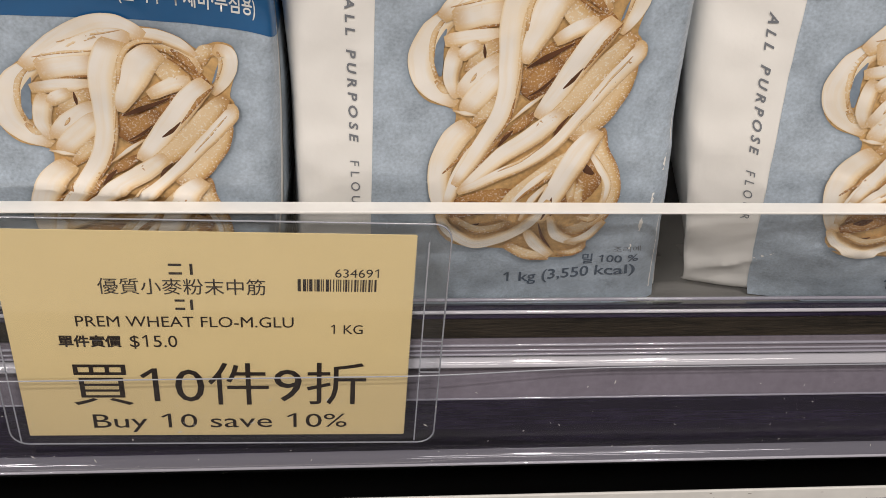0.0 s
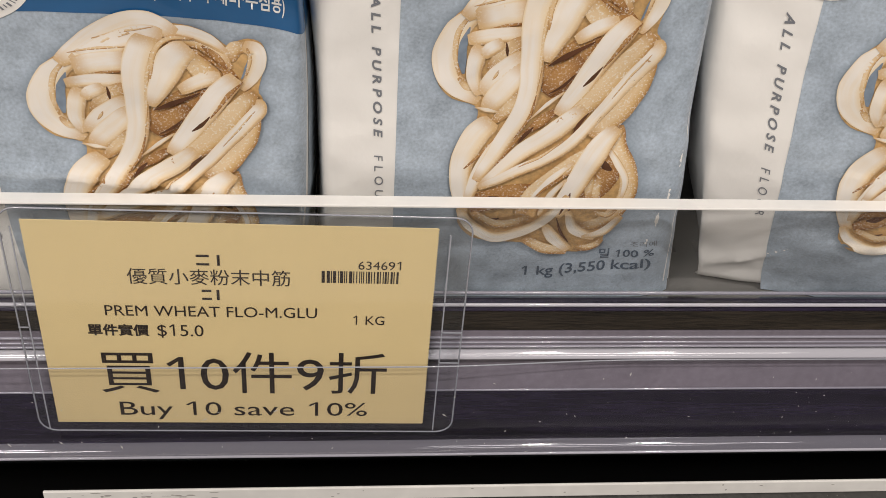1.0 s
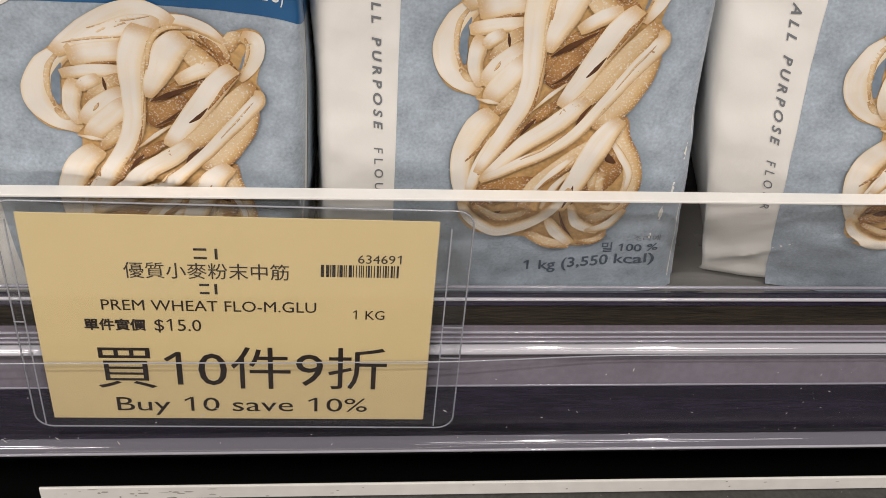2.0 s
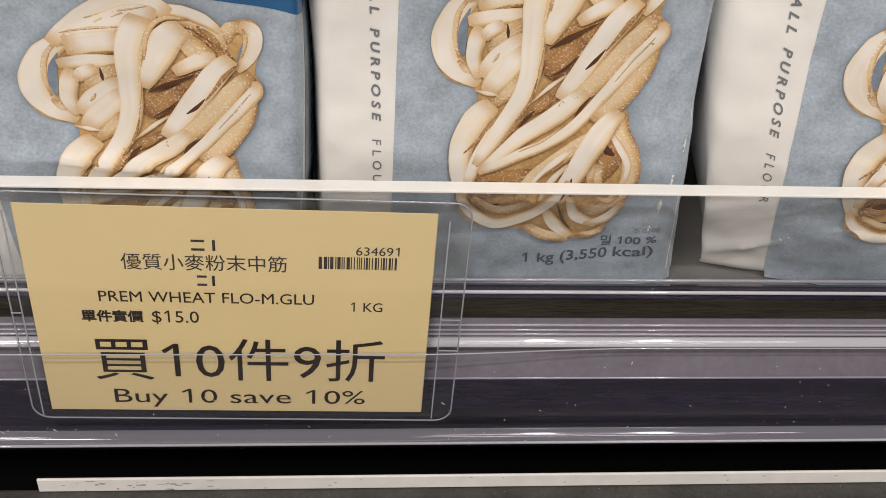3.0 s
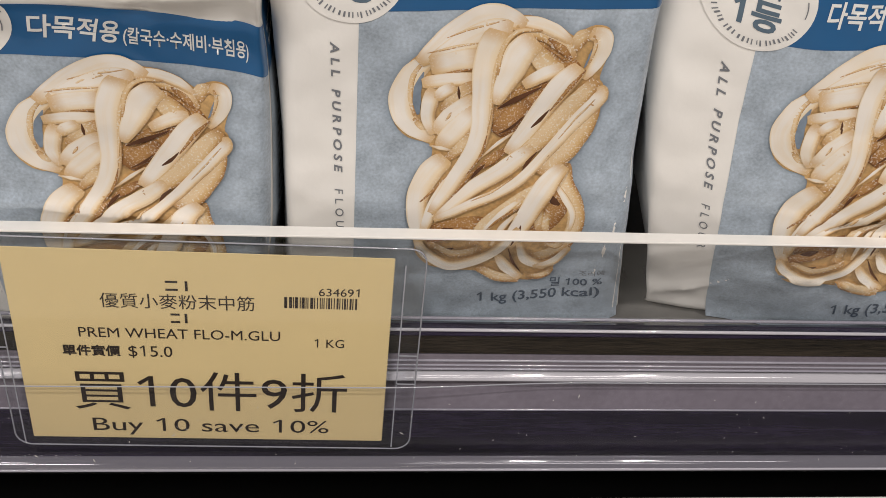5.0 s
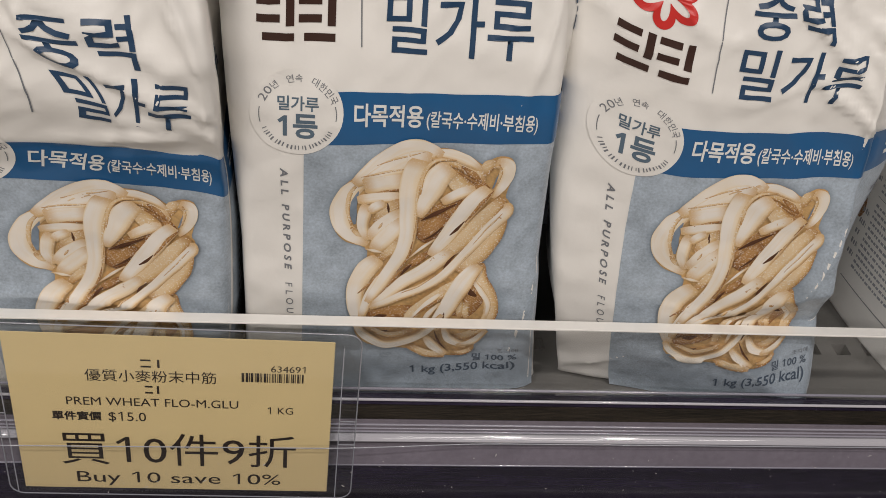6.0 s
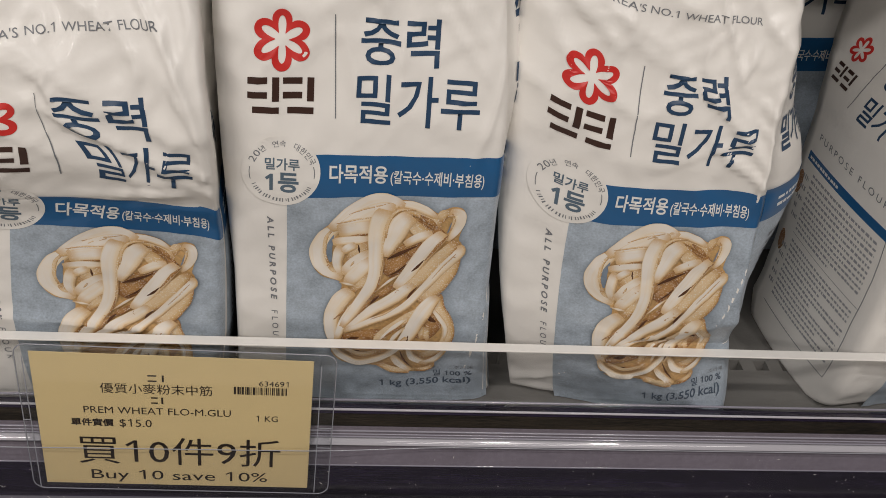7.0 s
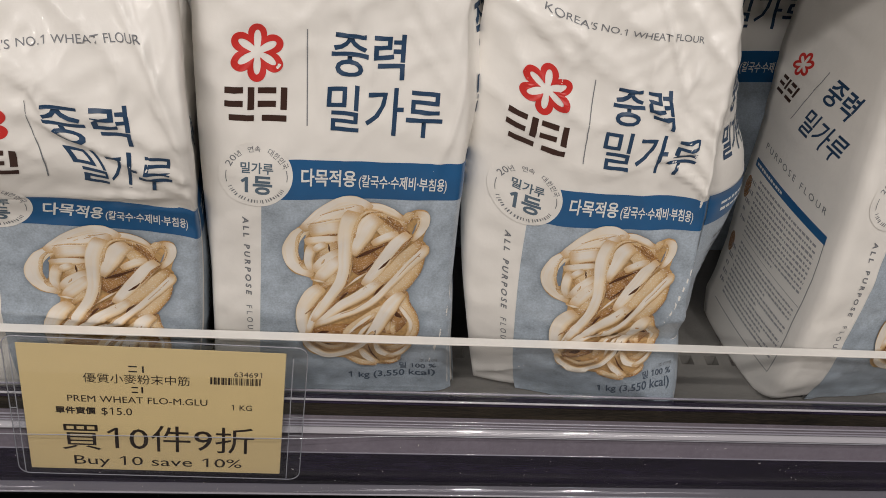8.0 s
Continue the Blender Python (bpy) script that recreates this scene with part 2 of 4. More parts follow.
def rod(y, z, r, x0, x1, n=28, squash=1.0):
    return extrude_profile([(y + r * math.cos(2 * math.pi * i / n), z + squash * r * math.sin(2 * math.pi * i / n)) for i in range(n)], x0, x1)


# ---- flat artwork, in millimetres ----
def lettering(body, p0, p1, q0, q1, turn=0.0, slant=0.0, bold=0.0, space=1.0):
    """The words as flat triangles that fill the rectangle; turn: degrees about its middle."""
    c = bpy.data.curves.new("words", "FONT")
    c.body = body.replace("1", "\U0001D7E3")  # the figure one with its flag
    c.resolution_u, c.shear, c.offset, c.space_character = 3, slant, bold, space
    ob = new("words", c)
    me = bpy.data.meshes.new_from_object(ob.evaluated_get(bpy.context.evaluated_depsgraph_get()))
    bpy.data.objects.remove(ob)
    bpy.data.curves.remove(c)
    bm = bmesh.new()
    bm.from_mesh(me)
    bpy.data.meshes.remove(me)
    xs, ys = [v.co.x for v in bm.verts], [v.co.y for v in bm.verts]
    ax, bx, ay, by = min(xs), max(xs), min(ys), max(ys)
    cp, cq, a = (p0 + p1) / 2, (q0 + q1) / 2, radians(turn)
    for v in bm.verts:
        x = (v.co.x - ax) / (bx - ax) * (p1 - p0) + p0 - cp
        y = (v.co.y - ay) / (by - ay) * (q1 - q0) + q0 - cq
        v.co = (cp + x * math.cos(a) - y * math.sin(a), cq + x * math.sin(a) + y * math.cos(a), 0)
    return bm


def flat(points, bm=None):
    bm = bm or bmesh.new()
    bm.faces.new([bm.verts.new((p, q, 0)) for p, q in points])
    return bm


def bar(bm, p0, p1, q0, q1):
    return flat([(p0, q0), (p1, q0), (p1, q1), (p0, q1)], bm)


def line(bm, a, b, width):
    d = (Vector(b) - Vector(a)).normalized()
    n = Vector((-d.y, d.x)) * width / 2
    a, b = Vector(a), Vector(b)
    return flat([tuple(a - n), tuple(b - n), tuple(b + n), tuple(a + n)], bm)


def ring(bm, cp, cq, r0, r1, a0=0, a1=360, n=40):
    full = a1 - a0 >= 360
    inner, outer = [], []
    for i in range(n if full else n + 1):
        a = radians(a0 + (a1 - a0) * i / n)
        inner.append(bm.verts.new((cp + r0 * math.cos(a), cq + r0 * math.sin(a), 0)))
        outer.append(bm.verts.new((cp + r1 * math.cos(a), cq + r1 * math.sin(a), 0)))
    for i in range(n):
        j = (i + 1) % len(inner)
        bm.faces.new((inner[i], inner[j], outer[j], outer[i]))
    return bm


def merge(*many):
    out = bmesh.new()
    for bm in many:
        me = bpy.data.meshes.new("tmp")
        bm.to_mesh(me)
        bm.free()
        out.from_mesh(me)
        bpy.data.meshes.remove(me)
    return out


def refine(bm, longest):
    bmesh.ops.triangulate(bm, faces=bm.faces)
    for _ in range(6):
        edges = [e for e in bm.edges if e.calc_length() > longest]
        if not edges:
            break
        bmesh.ops.subdivide_edges(bm, edges=edges, cuts=1)
        bmesh.ops.triangulate(bm, faces=[f for f in bm.faces if len(f.verts) > 3])
    return bm


def catmull(points, steps):
    pts = [Vector(p) for p in points]
    pts = [2 * pts[0] - pts[1]] + pts + [2 * pts[-1] - pts[-2]]
    out = []
    for i in range(1, len(pts) - 2):
        a, b, c, d = pts[i - 1:i + 3]
        for k in range(steps):
            t = k / steps
            out.append(0.5 * (2 * b + (c - a) * t + (2 * a - 5 * b + 4 * c - d) * t * t + (3 * b - a - 3 * c + d) * t ** 3))
    return out + [pts[-2]]


STROKES = []


def stroke(tone, widths, points):
    STROKES.append((tone, widths, points))


# Ribbons of the pictured knot of noodles, back to front: tone, widths along it, and its way over the bag.
stroke("b", [6.6, 10.0, 7.5], [(25.1, 56.2), (27.4, 48.6), (24.8, 40.0)])
stroke("b", [5.0, 7.5, 5.0], [(-4.8, 39.2), (2.2, 40.6), (10.1, 43.3)])
stroke("b", [7.5, 9.1, 5.8], [(9.3, 72.2), (14.5, 79.3), (21.1, 87.4)])
stroke("b", [3.3, 5.8, 4.2], [(18.4, 96.0), (23.6, 93.4), (29.0, 89.7)])
stroke("b", [3.3, 4.2, 3.3], [(-2.9, 78.6), (0.1, 82.7), (3.9, 86.8)])
stroke("t", [3.3, 3.8, 3.8, 3.3, 2.5], [(29.2, 62.7), (30.4, 56.4), (33.8, 50.0), (35.2, 42.8), (33.7, 36.5), (29.6, 31.6), (24.2, 30.1)])
stroke("l", [1.0, 1.7, 1.5, 0.7], [(27.6, 56.7), (31.3, 51.4), (34.1, 46.4), (34.2, 39.5)])
stroke("k", [0.5, 2.0, 0.7], [(26.8, 53.2), (28.1, 50.9), (29.9, 49.6)])
stroke("t", [1.7, 2.8, 2.0], [(22.5, 51.8), (24.6, 46.1), (25.6, 40.0)])
stroke("k", [0.8, 1.8, 0.7], [(20.3, 46.0), (20.0, 41.1), (20.6, 35.5)])
stroke("t", [1.3, 2.0, 1.2], [(27.2, 47.4), (27.1, 42.5), (27.9, 38.6)])
stroke("l", [2.8, 5.1, 5.5, 5.1, 4.3, 2.2], [(-7.4, 93.4), (-12.2, 88.2), (-14.7, 81.5), (-14.0, 76.1), (-11.0, 72.3), (-6.0, 68.9)])
stroke("t", [0.7, 1.3, 1.2, 0.5], [(-9.2, 92.4), (-12.0, 87.3), (-12.4, 81.4), (-11.2, 75.8)])
stroke("t", [0.8, 1.8, 1.3], [(-11.3, 75.2), (-9.0, 72.9), (-6.2, 72.8)])
stroke("h", [0.3, 1.8, 2.0, 0.7], [(-9.4, 88.5), (-10.6, 84.4), (-10.7, 80.1), (-10.2, 76.4)])
stroke("h", [0.2, 1.2, 0.2], [(31.9, 98.4), (31.4, 95.0), (30.1, 91.5)])
stroke("t", [2.5, 3.0, 2.0], [(26.6, 96.3), (28.1, 100.0), (31.0, 101.0)])
stroke("l", [2.8, 3.8, 3.7, 2.8, 1.3], [(30.3, 101.4), (33.7, 100.2), (34.0, 96.3), (32.8, 92.2), (30.7, 88.2)])
stroke("t", [0.5, 1.0, 0.5], [(31.1, 100.5), (32.0, 97.5), (31.2, 92.7)])
stroke("t", [2.5, 3.7, 3.2, 1.8], [(12.3, 100.2), (18.6, 100.8), (23.8, 97.9), (27.5, 93.9)])
stroke("b", [0.7, 2.2, 0.8], [(20.3, 99.1), (23.9, 96.4), (26.7, 93.7)])
stroke("l", [1.8, 3.0, 2.8, 1.3], [(10.5, 102.9), (16.8, 102.8), (21.8, 101.2), (26.3, 98.4)])
stroke("l", [3.3, 5.1, 5.3, 5.0, 3.3], [(-10.9, 91.3), (-4.2, 98.4), (2.5, 103.6), (7.9, 104.6), (14.5, 102.0)])
stroke("l", [3.8, 5.1, 5.0, 4.2], [(-7.8, 91.8), (-0.9, 96.8), (5.9, 100.7), (11.4, 100.9)])
stroke("t", [0.2, 0.6, 0.2], [(-4.5, 98.2), (1.9, 101.0), (9.3, 103.2)])
stroke("t", [0.2, 0.7, 0.2], [(-8.9, 94.2), (-2.3, 96.0), (5.1, 97.3)])
stroke("l", [4.8, 5.1, 4.8], [(-7.9, 90.5), (-2.0, 92.1), (4.2, 93.5)])
stroke("b", [0.2, 0.8, 0.3], [(-6.7, 87.7), (-1.3, 89.3), (3.6, 90.3)])
stroke("l", [2.5, 3.2, 2.8], [(-9.7, 85.6), (-4.2, 86.8), (3.8, 87.9)])
stroke("t", [2.5, 3.7, 2.5], [(-4.0, 78.0), (-0.7, 82.6), (3.1, 86.1)])
stroke("k", [0.2, 0.7, 0.2], [(-0.7, 85.2), (-0.4, 83.2), (-0.1, 81.3)])
stroke("l", [2.8, 3.3, 2.8, 1.7], [(-6.8, 84.2), (-7.6, 80.2), (-7.8, 75.3), (-6.1, 70.7)])
stroke("l", [1.7, 2.8, 2.5], [(-5.9, 81.4), (-4.5, 83.3), (-1.5, 85.4)])
stroke("l", [3.3, 5.3, 4.7], [(-5.5, 71.3), (-1.7, 76.1), (4.0, 81.8)])
stroke("l", [3.7, 5.1, 4.2], [(-4.2, 67.1), (-0.6, 72.2), (4.5, 78.9)])
stroke("t", [1.5, 2.8, 1.7], [(-2.0, 63.7), (1.5, 67.9), (4.0, 72.4)])
stroke("l", [0.2, 1.2, 0.2], [(-6.8, 67.6), (-3.7, 66.9), (-0.3, 66.4)])
stroke("t", [0.2, 0.7, 0.2], [(-3.0, 75.1), (-2.3, 76.5), (-1.8, 77.7)])
stroke("l", [4.7, 5.5, 5.1, 4.2, 2.7], [(-2.3, 64.1), (-6.2, 59.5), (-8.9, 52.6), (-9.0, 43.9), (-7.2, 35.7)])
stroke("b", [0.2, 1.1, 0.4], [(2.3, 63.5), (-2.2, 56.9), (-8.2, 49.6)])
stroke("l", [2.5, 3.7, 3.0, 1.8], [(3.3, 62.5), (-1.4, 54.8), (-4.8, 47.6), (-7.0, 39.1)])
stroke("b", [0.3, 1.3, 0.5], [(6.9, 62.6), (2.0, 55.3), (-4.7, 45.7)])
stroke("l", [6.0, 5.3, 4.5, 4.2, 4.0, 3.5, 2.2], [(7.7, 100.7), (5.4, 92.0), (5.6, 81.9), (5.8, 73.1), (4.1, 65.4), (-0.1, 56.7), (-5.2, 46.2)])
stroke("t", [0.2, 0.9, 0.7, 0.2], [(8.9, 96.5), (8.0, 88.9), (8.0, 81.0), (7.8, 72.1)])
stroke("b", [0.2, 0.7, 0.2], [(7.8, 71.7), (6.5, 65.0), (3.5, 58.9)])
stroke("t", [4.2, 5.0, 3.3], [(16.7, 96.9), (20.5, 92.3), (24.8, 90.5)])
stroke("l", [2.5, 3.3, 2.5], [(25.1, 91.7), (20.8, 89.8), (15.4, 86.4)])
stroke("b", [0.2, 0.7, 0.2], [(19.6, 96.8), (22.5, 95.4), (25.6, 93.2)])
stroke("l", [5.0, 6.3, 5.5, 3.7, 1.3], [(17.1, 98.9), (13.8, 95.2), (12.1, 90.4), (10.1, 84.8), (9.1, 80.6)])
stroke("t", [0.5, 1.3, 1.2, 0.4], [(8.8, 88.7), (9.5, 96.0), (12.6, 100.4), (18.6, 101.2)])
stroke("k", [0.3, 1.5, 0.3], [(9.7, 79.5), (13.9, 82.2), (20.3, 86.0)])
stroke("b", [3.7, 5.1, 3.3], [(9.8, 72.6), (13.1, 76.7), (17.6, 81.8)])
stroke("k", [0.2, 0.7, 0.2], [(10.8, 72.2), (14.1, 74.7), (16.4, 77.4)])
stroke("l", [0.3, 1.2, 0.5], [(7.0, 65.2), (10.9, 69.4), (14.5, 72.8)])
stroke("b", [1.0, 3.0, 1.7], [(6.4, 61.3), (9.6, 64.3), (13.1, 67.5)])
stroke("k", [0.2, 1.0, 0.3], [(4.8, 57.7), (6.3, 60.5), (8.0, 62.8)])
stroke("l", [3.8, 5.1, 5.0, 4.7, 3.0], [(28.7, 92.2), (24.7, 86.4), (20.7, 79.1), (16.7, 71.0), (13.6, 66.1)])
stroke("b", [0.2, 1.2, 0.3], [(30.5, 91.1), (27.2, 86.5), (23.1, 79.0)])
stroke("k", [0.2, 1.0, 0.3], [(23.0, 79.6), (20.9, 76.4), (18.8, 74.1)])
stroke("t", [2.8, 4.7, 4.7, 3.8, 2.5], [(33.4, 88.5), (29.0, 81.6), (24.4, 74.1), (19.1, 67.7), (14.2, 63.2)])
stroke("l", [3.3, 4.5, 3.8, 2.2], [(19.9, 68.5), (14.1, 62.4), (6.0, 55.6), (-3.6, 44.8)])
stroke("k", [0.2, 1.0, 0.3], [(21.4, 66.7), (19.2, 63.4), (18.1, 60.2)])
stroke("t", [2.8, 5.1, 5.5, 4.2], [(34.4, 81.4), (32.2, 74.4), (28.6, 67.6), (23.5, 59.3)])
stroke("b", [0.2, 0.8, 0.3], [(32.7, 77.8), (28.2, 70.8), (23.8, 63.9)])
stroke("l", [1.3, 3.2, 3.3, 2.8, 2.5, 2.5, 2.5, 1.7], [(34.9, 86.8), (35.2, 83.9), (31.6, 78.3), (27.2, 71.8), (22.1, 63.9), (15.9, 56.4), (5.9, 50.1), (-4.3, 44.3)])
stroke("t", [0.2, 0.5, 0.2], [(34.2, 83.0), (30.7, 77.7), (26.5, 70.8)])
stroke("t", [0.2, 0.7, 0.2], [(16.0, 58.9), (10.8, 54.3), (5.5, 50.7)])
stroke("t", [2.5, 3.7, 3.3, 2.5], [(24.6, 57.5), (17.3, 50.6), (10.1, 43.3), (7.1, 35.8)])
stroke("l", [1.0, 2.0, 1.2], [(19.8, 52.6), (14.2, 46.7), (8.7, 38.8)])
stroke("b", [0.2, 0.7, 0.2], [(17.4, 48.5), (13.2, 44.3), (9.5, 39.6)])
stroke("l", [0.8, 1.8, 1.0], [(18.3, 47.1), (15.0, 42.2), (12.3, 35.2)])
stroke("l", [3.3, 5.5, 5.1, 3.8], [(29.4, 62.7), (24.9, 56.2), (21.2, 46.5), (16.7, 34.8)])
stroke("k", [0.2, 1.0, 0.3], [(20.0, 42.8), (19.6, 39.9), (18.1, 35.3)])
stroke("b", [3.3, 4.5, 2.5], [(-5.8, 37.2), (-0.4, 39.3), (5.8, 40.7)])
stroke("k", [0.5, 2.2, 0.5], [(-2.9, 40.0), (-0.8, 40.5), (1.6, 41.3)])
stroke("l", [1.5, 2.8, 3.0, 2.8, 2.3, 1.3], [(-8.7, 37.1), (-5.3, 31.2), (1.4, 27.0), (8.6, 29.5), (15.4, 34.5), (19.7, 41.8)])
stroke("k", [0.3, 1.5, 0.3], [(-2.9, 33.8), (-0.3, 33.3), (2.3, 34.4)])
stroke("t", [1.3, 2.2, 1.2], [(-4.7, 36.2), (1.9, 32.4), (9.9, 35.1)])
stroke("t", [2.0, 2.8, 2.0], [(9.7, 27.3), (15.7, 23.2), (22.4, 21.6)])
stroke("l", [1.8, 3.0, 2.2], [(14.4, 31.7), (17.5, 26.9), (22.4, 21.9)])
stroke("l", [1.3, 2.7, 1.8], [(20.0, 36.6), (22.9, 29.8), (29.2, 26.4)])
stroke("l", [1.0, 2.2, 1.3], [(25.5, 27.1), (31.0, 29.2), (34.9, 35.0)])
stroke("t", [0.8, 2.0, 1.2], [(24.7, 23.1), (28.8, 23.5), (31.5, 26.1)])
stroke("b", [0.2, 0.7, 0.2], [(24.1, 22.0), (28.1, 22.1), (31.3, 23.6)])
stroke("k", [0.2, 0.7, 0.2], [(17.5, 34.3), (19.3, 29.2), (22.0, 25.3)])
stroke("t", [0.8, 1.7, 0.8], [(27.1, 36.3), (31.0, 35.2), (33.4, 37.2)])


def ribbon(level):
    """One ribbon; it lies a trace above those before it."""
    bm = bmesh.new()
    uv, ends = bm.loops.layers.uv.new("ribbon"), bm.loops.layers.uv.new("ends")
    tone, widths, points = STROKES[level]
    # The strip past the ribbon's far edge paints its drop shadow on those below.
    rim = 0.5 if max(widths) > 2 and tone in "lt" else 0.12
    mid = catmull(points, 7)
    n = len(mid)
    rows, turn = [], None
    run = [0.0]
    for a, b in zip(mid, mid[1:]):
        run.append(run[-1] + (b - a).length)
    for i, c in enumerate(mid):
        d = (mid[min(i + 1, n - 1)] - mid[max(i - 1, 0)]).normalized()
        side = Vector((-d.y, d.x))
        if turn is None:
            turn = -1 if side.x - side.y < 0 else 1
        side *= turn
        w = float(np.interp(i / (n - 1), np.linspace(0, 1, len(widths)), widths)) / 2
        w *= (0.68, 0.88, 0.97, 1.0)[min(min(i, n - 1 - i), 3)] * (1.12 if tone in "lt" and max(widths) > 1.5 else 1.0)
        rows.append([bm.verts.new((*(c + side * w * k), 0.012 * level)) for k in (-1, -0.4, 0.4, 1, 1 + rim / max(w, 0.2))])
    for i in range(n - 1):
        for k in range(4):
            f = bm.faces.new((rows[i][k], rows[i + 1][k], rows[i + 1][k + 1], rows[i][k + 1]))
            for loop, (a, b) in zip(f.loops, ((i, k), (i + 1, k), (i + 1, k + 1), (i, k + 1))):
                loop[uv].uv = (a / (n - 1), (0, 0.25, 0.6, 0.84, 1)[b])
                loop[ends].uv = (min(run[a], run[-1] - run[a]) / min(4.5, 0.45 * run[-1]), 0)
    return bm


def knot_outline():
    pts = [(6.5, 106.9), (11.8, 104.7), (17.4, 104.3), (22.4, 102.5), (26.4, 99.9), (28.2, 101.5), (31.2, 103.1), (34.6, 102.5), (35.9, 99.6), (35.9, 96.3), (34.6, 89.0), (35.8, 86.9),
           (36.5, 83.1), (35.6, 78.9), (33.8, 74.0), (32.0, 67.9), (30.4, 62.7), (32.6, 56.4), (35.4, 52.2), (36.9, 46.5), (36.9, 39.1), (35.0, 32.7), (32.1, 27.3), (31.6, 22.7),
           (25.5, 20.3), (15.9, 21.5), (10.9, 24.2), (2.5, 24.7), (-4.1, 25.9), (-8.4, 31.0), (-8.5, 36.6), (-11.3, 45.0), (-11.8, 51.9), (-10.2, 57.3), (-6.9, 61.5), (-5.8, 65.1),
           (-6.9, 67.8), (-12.4, 69.6), (-15.9, 73.3), (-17.4, 79.0), (-17.1, 84.0), (-14.1, 89.9), (-9.2, 95.3), (-2.1, 102.3), (2.3, 105.7)]
    return flat([tuple(p) for p in catmull(pts + [pts[0]], 3)[:-1]])


def knot_shadow():
    """The knot's drop shadow as a band of ink: across it the uv goes from the picture's rim to the open panel."""
    outline = knot_outline()
    rim = [Vector((v.co.x, v.co.y)) for v in outline.verts]
    outline.free()
    bm = bmesh.new()
    uv = bm.loops.layers.uv.new("fade")
    mid = sum(rim, Vector((0, 0))) / len(rim)
    n, steps = len(rim), 3
    rows = []
    for i, c in enumerate(rim):
        d = (rim[(i + 2) % n] - rim[i - 2]).normalized()
        out = Vector((-d.y, d.x))
        reach = 2.2 + 4.2 * max(0.0, (c - mid).normalized().dot(Vector((0.85, -0.53))))
        out = (out * 0.5 + (c - mid).normalized() * 0.8) * reach
        rows.append([bm.verts.new((*(c - out * 0.3 + out * 1.3 * k / steps), 0)) for k in range(steps + 1)])
    for i in range(n):
        a, b = rows[i], rows[(i + 1) % n]
        for k in range(steps):
            f = bm.faces.new((a[k], b[k], b[k + 1], a[k + 1]))
            for loop, v in zip(f.loops, (k, k, k + 1, k + 1)):
                loop[uv].uv = (0.5, v / steps)
    return bm


# ---- the flour bags ----
BASE = Vector((0.015, 0.0, 1.0))
LEFT, RIGHT, TALL = -46.0, 51.0, 214.0
DEPTH = [(0, 50), (10, 60), (60, 68), (120, 62), (160, 46), (190, 26), (214, 5)]


def profile(z, table):
    return float(np.interp(z, [a for a, _ in table], [b for _, b in table]))


def smooth_profile(z, table, r=0.008):
    return sum(profile(z + r * k, table) * w for k, w in ((-1, 0.25), (-0.5, 0.25), (0.5, 0.25), (1, 0.25)))


def creases(p, q, folds):
    """Height in metres of the folds (middle p and q, heading, half length, half width, height in mm)."""
    out = 0.0
    for fp, fq, turn, long, wide, high in folds:
        a = radians(turn)
        u = (p - fp) * math.cos(a) + (q - fq) * math.sin(a)
        v = -(p - fp) * math.sin(a) + (q - fq) * math.cos(a)
        if abs(u) < 3 * long and abs(v) < 5 * wide:
            out += high * math.exp(-(u / long) ** 2) * (math.exp(-abs(v) / wide) - 0.35 * math.exp(-(v / (2.2 * wide)) ** 2))
    return out * 1.35 / 1000


def terms(p, q):
    p, q = p / 50, (q - 100) / 100
    return (1, p, q, p * q, q * q, p * p, q ** 3, p * q * q, p * p * q, p ** 3)


def front_shape(sx, sz, table, lean, folds, seed, left=((0, 0), (1, 0)), right=((0, 0), (1, 0)), slip=()):
    """The front of a bag: where the artwork's p and q come to lie, and how far the face stands out."""
    def at(p, q):
        e = terms(p, q)
        x = p / 1000 if sx is None else sum(a * b for a, b in zip(sx, e)) / 1000
        z = q / 1000 if sz is None else sum(a * b for a, b in zip(sz, e)) / 1000
        for sp, sq, wp, wq, k in slip:
            near = math.exp(-((p - sp) / wp) ** 2 - ((q - sq) / wq) ** 2)
            x -= k * (q - sq) * near / 1000
            z -= 0.3 * k * (p - sp) * near / 1000
        if p > 36:
            x += profile(q, right) / 1000 * ((p - 36) / 15) ** 2
        if p < -41:
            x += profile(q, left) / 1000 * ((-41 - p) / 5) ** 2
        if q < 32 and sz is not None:
            z -= sum(a * b for a, b in zip(sz, terms(p, 0))) / 1000 * (1 - q / 32) ** 2
        y = smooth_profile(1.0 + min(z, 0.215), table) + lean * (x - 0.061)
        if table[0][1] > 0.2:
            y = max(y, 0.2588 - max(0.0, z - 0.047) * 0.6)
        y -= creases(p, q, folds)
        y += 0.0013 * noise.noise((p / 26 + seed, q / 30, seed)) + 0.0005 * noise.noise((p / 9, q / 9 + seed, 3.0))
        slack = min(max((q - 118) / 45, 0.0), 1.0) * 0.0016 + 0.0003
        y -= slack * ((1 - 2 * abs(noise.noise((p / 24 + q / 40, q / 34 - p / 60, seed + 7)))) ** 2 - 0.4)
        y -= 0.45 * slack * (1 - 2 * abs(noise.noise((p / 11 - q / 21, q / 13, seed + 11)))) ** 2
        for gap in (p - LEFT, RIGHT - p):
            if gap < 6:
                d = min(6 - gap, 6)
                y += (6 - math.sqrt(36 - d * d * 0.97)) / 1000
        return Vector((BASE.x + x, y, 1.0 + z))
    return at


def facing(at, p, q):
    n = (at(p + 0.6, q) - at(p - 0.6, q)).cross(at(p, q + 0.6) - at(p, q - 0.6))
    return n.normalized()


